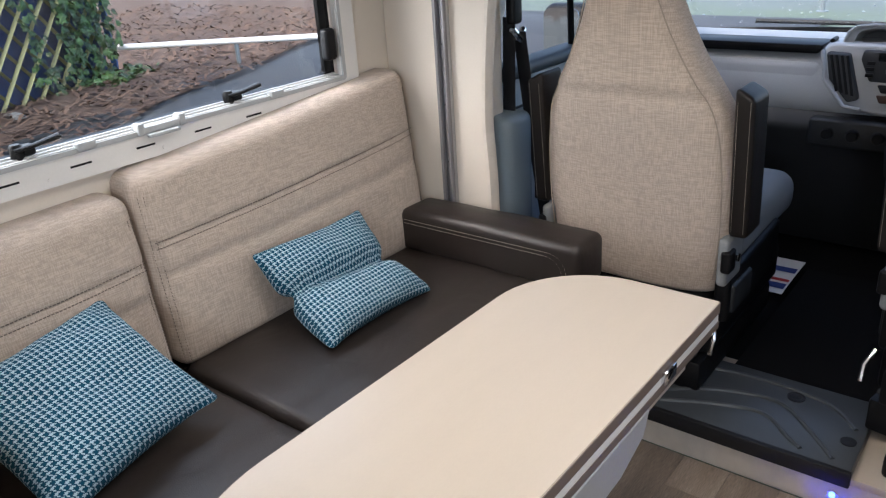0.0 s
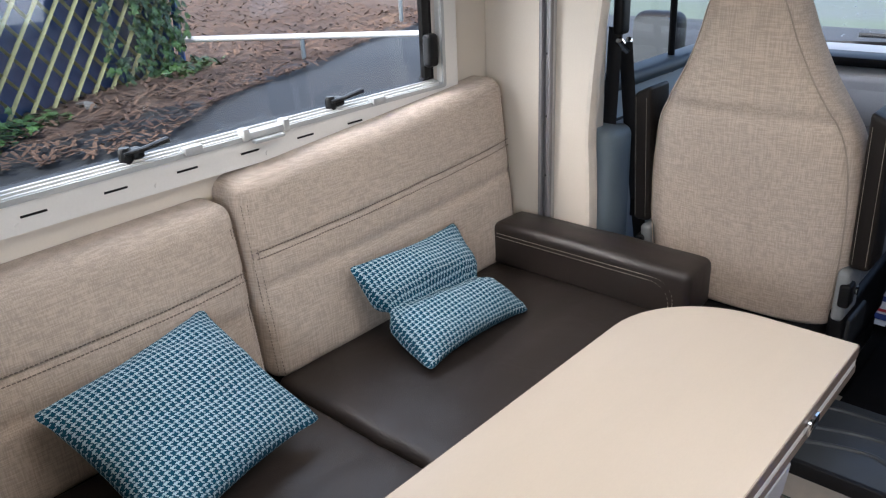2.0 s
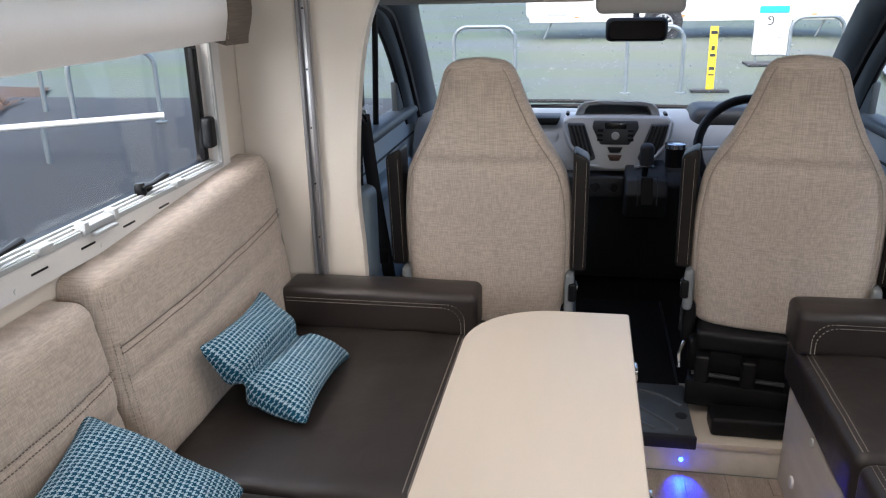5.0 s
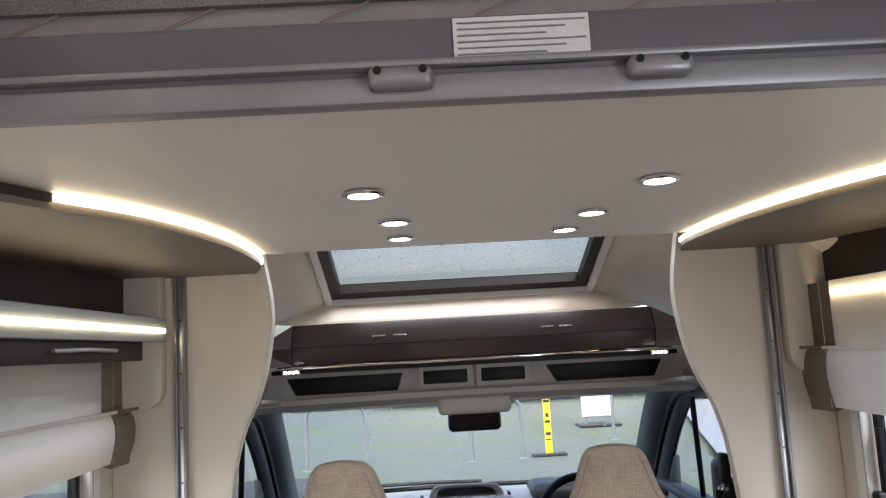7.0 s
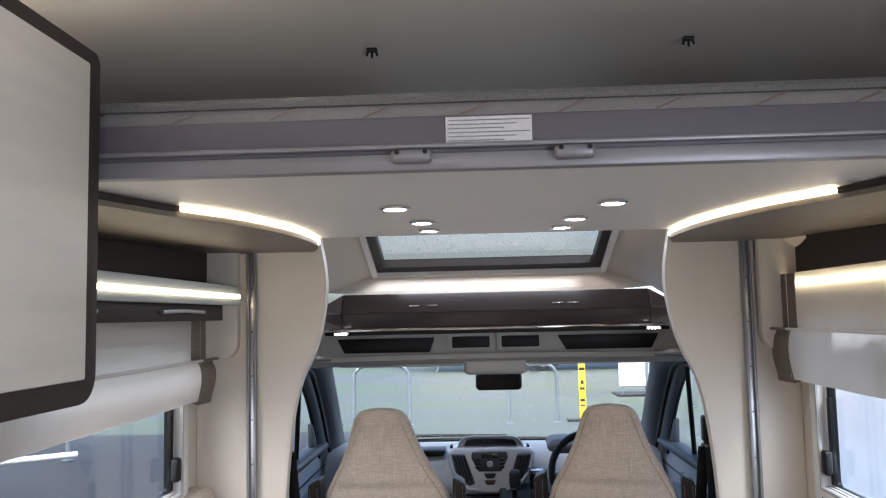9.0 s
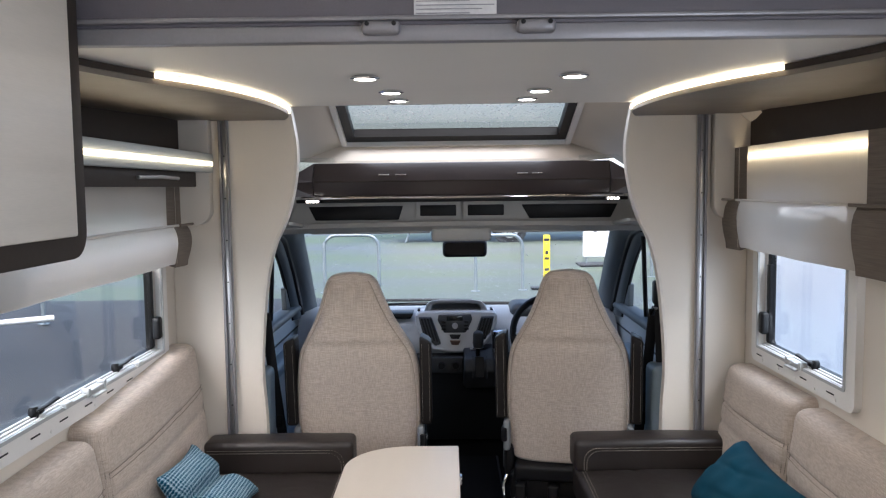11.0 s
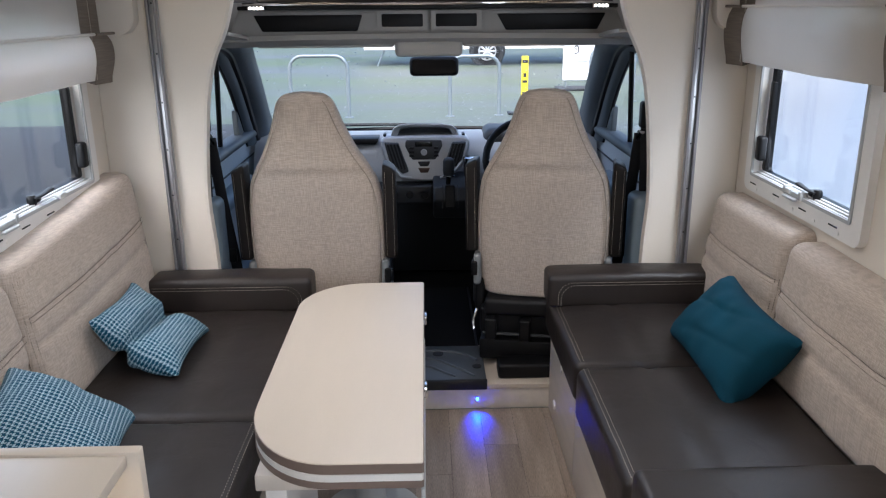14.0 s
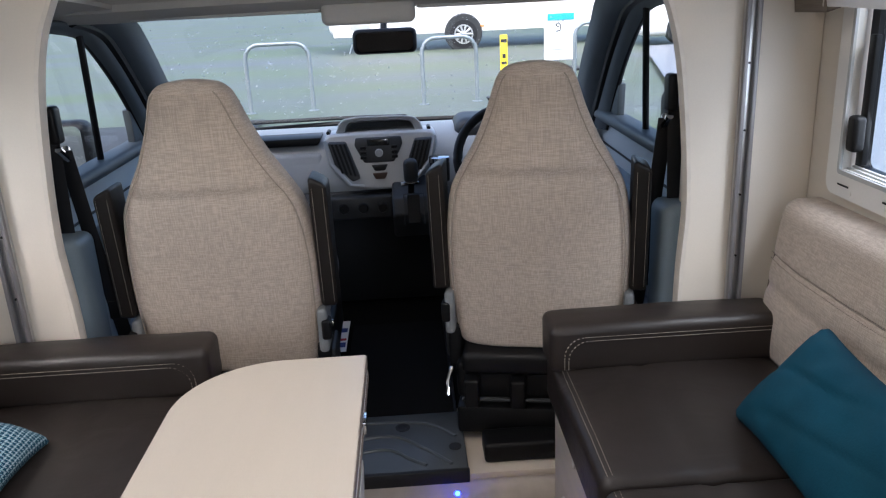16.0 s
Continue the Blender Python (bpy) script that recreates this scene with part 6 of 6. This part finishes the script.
rng = random.Random(9)
for i in range(5200):
    u = rng.uniform(-1.2, 1.75)
    z = rng.uniform(0, 1.6)
    dens = 1.0 if u < 1.10 + 0.3 * math.sin(z * 4) - 0.15 * z else 0.03
    if rng.random() > dens:
        continue
    out = 0.03 + abs(rng.gauss(0, 0.11)) + 0.10 * max(0, 1 - z * 2)
    leaf(on_fence(u, z, out), rng.uniform(0.055, 0.11), fn_ + Vector((rng.gauss(0, 0.35), rng.gauss(0, 0.35), 0.45)), rng.uniform(0, 6.28))
for vine in range(9):
    u, z = rng.uniform(1.6, flen - 0.1), 0.0
    if vine > 5:
        u = flen - rng.uniform(0.05, 0.5)
    while z < rng.uniform(0.7, 1.6):
        z += 0.035
        u += rng.gauss(0, 0.03)
        for _ in range(2):
            leaf(on_fence(min(u, flen) + rng.gauss(0, 0.06), z + rng.gauss(0, 0.03), 0.05 + rng.random() * 0.05), rng.uniform(0.045, 0.09), fn_ + Vector((rng.gauss(0, 0.4), rng.gauss(0, 0.4), 0.4)), rng.uniform(0, 6.28))
for i in range(500):
    u = rng.choice((rng.uniform(1.0, 2.0), rng.uniform(flen - 0.6, flen + 0.2)))
    leaf(on_fence(u, 0.02 + 0.10 * rng.random(), rng.uniform(0.05, 0.35)), rng.uniform(0.045, 0.085), Vector((rng.gauss(0, 0.4), rng.gauss(0, 0.4), 1)), rng.uniform(0, 6.28))
me = bpy.data.meshes.new("ivy")
me.from_pydata(verts, [], faces)
me.materials.append(IVY)
leaf_nt = IVY.node_tree
geo = leaf_nt.nodes.new("ShaderNodeNewGeometry")
lm = leaf_nt.nodes.new("ShaderNodeMix")
lm.data_type = "RGBA"
lm.blend_type = "MULTIPLY"
lm.inputs["Factor"].default_value = 1.0
lr = leaf_nt.nodes.new("ShaderNodeMapRange")
lr.inputs["To Min"].default_value, lr.inputs["To Max"].default_value = 0.55, 1.7
leaf_nt.links.new(geo.outputs["Random Per Island"], lr.inputs["Value"])
lp = leaf_nt.nodes["Principled BSDF"]
lo_ = lp.inputs["Base Color"].links[0].from_socket
leaf_nt.links.new(lo_, lm.inputs["A"])
leaf_nt.links.new(lr.outputs[0], lm.inputs["B"])
leaf_nt.links.new(lm.outputs["Result"], lp.inputs["Base Color"])
tagged(new("ivy", me), "dense green ivy climbing over the lattice fence", "ivy", "", "stuff")
solid("kerb_stone", rbox((-5.30, 0.62, TOP - 0.02), (-5.14, 0.72, TOP + 0.09), 0.02, 0.05), mat("weathered_concrete", (0.22, 0.21, 0.19), 0.85, var=0.1, grain=80, gvar=0.1), "grey concrete block at the foot of the fence", "stone", kind="")

rail = thing("knee_rail", "low white painted tube rail across the bark bed", "rail", (-5, 2.4, TOP))
part("tube", tube([(-6.2, 2.0, 0.42), (-3.55, 3.85, 0.42)], 0.026, 10), WHITEPL, rail)
for t in (0.35, 0.72):
    p = Vector((-6.2, 2.0, 0)).lerp(Vector((-3.55, 3.85, 0)), t)
    part("post", tube([(p.x, p.y, TOP - 0.05), (p.x, p.y, 0.42)], 0.02, 8), GALV, rail)


def hoop(x0, x1, y0, y1, top):
    h = thing("cycle_hoop", "galvanised steel cycle parking hoop", "cycle stand", ((x0 + x1) / 2, (y0 + y1) / 2, TOP), "cycle hoops")
    r = 0.16
    pts = [Vector((x0, y0, TOP - 0.03))]
    d = Vector((x1 - x0, y1 - y0, 0))
    L = d.length
    d.normalize()
    A = Vector((x0, y0, 0))
    for t in np.linspace(0, math.pi / 2, 8):
        pts.append(A + d * (r - r * math.cos(t)) + Vector((0, 0, top - r + r * math.sin(t))))
    for t in np.linspace(math.pi / 2, 0, 8):
        pts.append(A + d * (L - r + r * math.cos(t)) + Vector((0, 0, top - r + r * math.sin(t))))
    pts.append(Vector((x1, y1, TOP - 0.03)))
    part("tube", tube(pts, 0.024, 10), GALV, h)
    for p in (pts[0], pts[-1]):
        part("base_plate", lathe([(0.06, TOP - 0.002), (0.06, TOP + 0.008), (0.03, TOP + 0.012)], (p.x, p.y, 0), "z", 16), GALV, h)


hoop(-1.69, -0.97, 7.3, 7.3, 0.915)
hoop(0.31, 0.935, 7.3, 7.35, 0.895)
hoop(2.35, 3.0, 8.6, 8.7, 0.92)
hoop(-4.9, -4.3, 4.6, 5.1, 0.85)
hoop(-6.3, -5.8, 4.9, 5.4, 0.85)

yb = thing("warning_post", "yellow warning sign post with dark marks on a foot", "sign post", (1.27, 7.45, TOP))
part("panel", box(1.225, 1.315, 7.44, 7.46, TOP + 0.02, 0.885, 0.006), YELLOW, yb)
part("foot", rbox((1.06, 7.36, TOP - 0.002), (1.48, 7.54, TOP + 0.03), 0.012, 0.06), RUBBER, yb)
for z, w, h in ((0.80, 0.035, 0.035), (0.62, 0.018, 0.05), (0.55, 0.03, 0.03), (0.40, 0.03, 0.035), (0.34, 0.03, 0.015)):
    part("mark", box(1.27 - w, 1.27 + w, 7.434, 7.4395, z, z + h), DASHDK, yb)
ab = thing("pavement_sign", "white pavement sign with a teal header and printed lines", "sign", (2.5, 10.5, TOP))
part("board", rbox((2.28, 10.48, 0.29), (2.79, 10.55, 1.05), 0.03, 0.08), WHITEGRP, ab)
part("header", box(2.33, 2.74, 10.472, 10.479, 0.90, 1.0), mat("teal_print", (0.03, 0.40, 0.48), 0.4), ab)
part("emblem", tube(smooth_line([(2.50, 10.476, 0.80), (2.46, 10.476, 0.83), (2.50, 10.476, 0.86), (2.53, 10.476, 0.82), (2.52, 10.476, 0.75), (2.46, 10.476, 0.74)], 5), 0.008, 6), DASHDK, ab)
for z, w in ((0.60, 0.17), (0.54, 0.15), (0.46, 0.18), (0.41, 0.12)):
    part("line_of_print", box(2.535 - w, 2.535 + w, 10.473, 10.479, z, z + 0.018), GREYPL, ab)
for x in (2.34, 2.73):
    part("leg", tube([(x, 10.515, 0.30), (x, 10.515, TOP)], 0.014, 8), GALV, ab)
part("foot", rbox((2.2, 10.25, TOP - 0.002), (2.87, 10.78, TOP + 0.035), 0.015, 0.08), RUBBER, ab)

cv = thing("caravan", "white touring caravan parked across the lot", "caravan", (2.5, 17.4, TOP))
part("shell", rbox((-1.55, 16.4, 0.56), (5.6, 18.6, 2.75), 0.18, 0.4), WHITEGRP, cv)
part("skirt", box(-1.45, 5.5, 16.39, 16.45, 0.52, 0.68, 0.02), WHITEPL, cv)
part("hatch", box(-1.05, -0.62, 16.375, 16.41, 0.66, 1.05, 0.02), GREYPL, cv, "pale service hatch")
part("locker", box(3.1, 3.9, 16.375, 16.41, 0.62, 0.95, 0.02), WHITEPL, cv)
for x in (-0.4, 1.9, 4.6):
    part("marker", box(x - 0.05, x + 0.05, 16.37, 16.40, 0.62, 0.65), mat("amber_marker", (0.7, 0.25, 0.02), 0.3) if x < 0 else bpy.data.materials["amber_marker"], cv)
for x in (1.48,):
    part("wheel_arch", lathe([(0.41, 16.36), (0.43, 16.39), (0.43, 16.45)], (x, 0, 0.50), "y", 28), DASHDK, cv)
    wl = part("wheel", lathe([(0.20, 16.345), (0.31, 16.35), (0.325, 16.38), (0.325, 16.50)], (x, 0, 0.475), "y", 28), RUBBER, cv, "black tyre with alloy rim")
    part("rim_edge", ring_prism([(x + 0.215 * math.cos(a), 0.475 + 0.215 * math.sin(a)) for a in np.linspace(0, 2 * math.pi, 29)[:-1]], [(x + 0.185 * math.cos(a), 0.475 + 0.185 * math.sin(a)) for a in np.linspace(0, 2 * math.pi, 29)[:-1]], "y", 16.325, 16.345), ALU, wl)
    part("rim", lathe([(0.05, 16.328), (0.20, 16.338), (0.205, 16.35)], (x, 0, 0.475), "y", 28), DASHDK, wl)
    for i in range(10):
        a = 2 * math.pi * i / 10 + 0.3
        part("spoke", tube([(x, 16.322, 0.475), (x + 0.19 * math.sin(a), 16.33, 0.475 + 0.19 * math.cos(a))], [0.016, 0.024], 6, flat=0.4, up=(0, 1, 0)), ALU, wl)
for x in (-0.95, 4.9):
    part("steady", tube([(x, 16.6, 0.56), (x - 0.18, 16.6, TOP)], 0.025, 8), GALV, cv, "corner steady leg")
car = thing("parked_car", "white car standing behind the pavement sign", "car", (7, 15.5, TOP))
part("body", rbox((5.0, 14.4, TOP + 0.18), (9.2, 16.1, TOP + 0.85), 0.16, 0.3), WHITEGRP, car)
part("cabin", rbox((5.8, 14.5, TOP + 0.80), (8.4, 16.0, TOP + 1.45), 0.22, 0.3), BLACKPL, car)
for x in (5.8, 8.4):
    w = part("wheel", lathe([(0.19, 14.37), (0.31, 14.38), (0.32, 14.42), (0.32, 14.6)], (x, 0, TOP + 0.32), "y", 24), RUBBER, car)
    part("rim", lathe([(0.05, 14.355), (0.19, 14.365), (0.19, 14.38)], (x, 0, TOP + 0.32), "y", 20), ALU, w)




# ---- raindrops ----
def drops(name, place, count, seed, size, label):
    g = random.Random(seed)
    vs, fs = [], []
    for i in range(count):
        c, n = place(g.random(), g.random())
        n = n.normalized()
        u = n.cross(Vector((0.3, 0.2, 1))).normalized()
        v = n.cross(u)
        r = size * (0.4 + g.random() ** 3 * 1.6)
        k = len(vs)
        for a in range(6):
            w = u * math.cos(a * math.pi / 3) + v * math.sin(a * math.pi / 3)
            vs.append(c + w * r)
        vs.append(c + n * r * 0.55)
        fs.extend((k + a, k + (a + 1) % 6, k + 6) for a in range(6))
    m = bpy.data.meshes.new(name)
    m.from_pydata(vs, [], fs)
    for p in m.polygons:
        p.use_smooth = True
    m.materials.append(WATER)
    tagged(new(name, m), label, "raindrops", "", "stuff")


WATER = sheer("water_drop", (0.90, 0.92, 0.95), 0.62)
drops("raindrops", lambda a, b: (tilt_plane(-0.47 + 0.94 * a, 0.15 + 0.85 * b, 0.033), Vector((0, 0.35, 0.94))), 2600, 1, 0.0042, "raindrops on the roof window")


def on_screen(a, b):
    x, v = 2 * a - 1, 0.05 + 0.9 * b
    return Vector((x * (0.88 - 0.06 * v), 1.843 - 0.88 * v - 0.16 * x * x, 0.802 + 0.59 * v)), Vector((0.2 * x, 0.54, 0.84))


drops("raindrops", on_screen, 1500, 2, 0.0026, "raindrops on the windscreen")

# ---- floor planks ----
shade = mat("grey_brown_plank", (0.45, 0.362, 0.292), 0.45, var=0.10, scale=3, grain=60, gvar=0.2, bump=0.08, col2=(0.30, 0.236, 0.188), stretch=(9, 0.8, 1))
nt = shade.node_tree
info = nt.nodes.new("ShaderNodeObjectInfo")
vary = nt.nodes.new("ShaderNodeMix")
vary.data_type, vary.blend_type = "RGBA", "MULTIPLY"
vary.inputs["Factor"].default_value = 1.0
mr_ = nt.nodes.new("ShaderNodeMapRange")
mr_.inputs["To Min"].default_value, mr_.inputs["To Max"].default_value = 0.72, 1.1
nt.links.new(info.outputs["Random"], mr_.inputs["Value"])
pr = nt.nodes["Principled BSDF"]
old = pr.inputs["Base Color"].links[0].from_socket
nt.links.new(old, vary.inputs["A"])
nt.links.new(mr_.outputs[0], vary.inputs["B"])
nt.links.new(vary.outputs["Result"], pr.inputs["Base Color"])
fl = bpy.data.objects["floor"]
plank_mesh = finish(box(-0.0595, 0.0595, -0.3995, 0.3995, -0.003, 0.0, 0.0004, 1), "plank", shade)
for i in range(9):
    for j in range(6):
        y = -0.40 - j * 0.80 - (0.31 * i) % 0.8
        if y - 0.4 < REAR:
            continue
        pk = new("plank", plank_mesh)
        pk.location = (-0.47 + i * 0.12, y, 0)
        pk.parent = fl
for i in range(9):
    gap = (0.31 * i) % 0.8
    if gap > 0.01:
        pk = new("plank", finish(box(-0.0595, 0.0595, -gap / 2 + 0.0005, gap / 2 - 0.0005, -0.003, 0.0, 0.0004, 1), "plank", shade))
        pk.location = (-0.47 + i * 0.12, -gap / 2, 0)
        pk.parent = fl
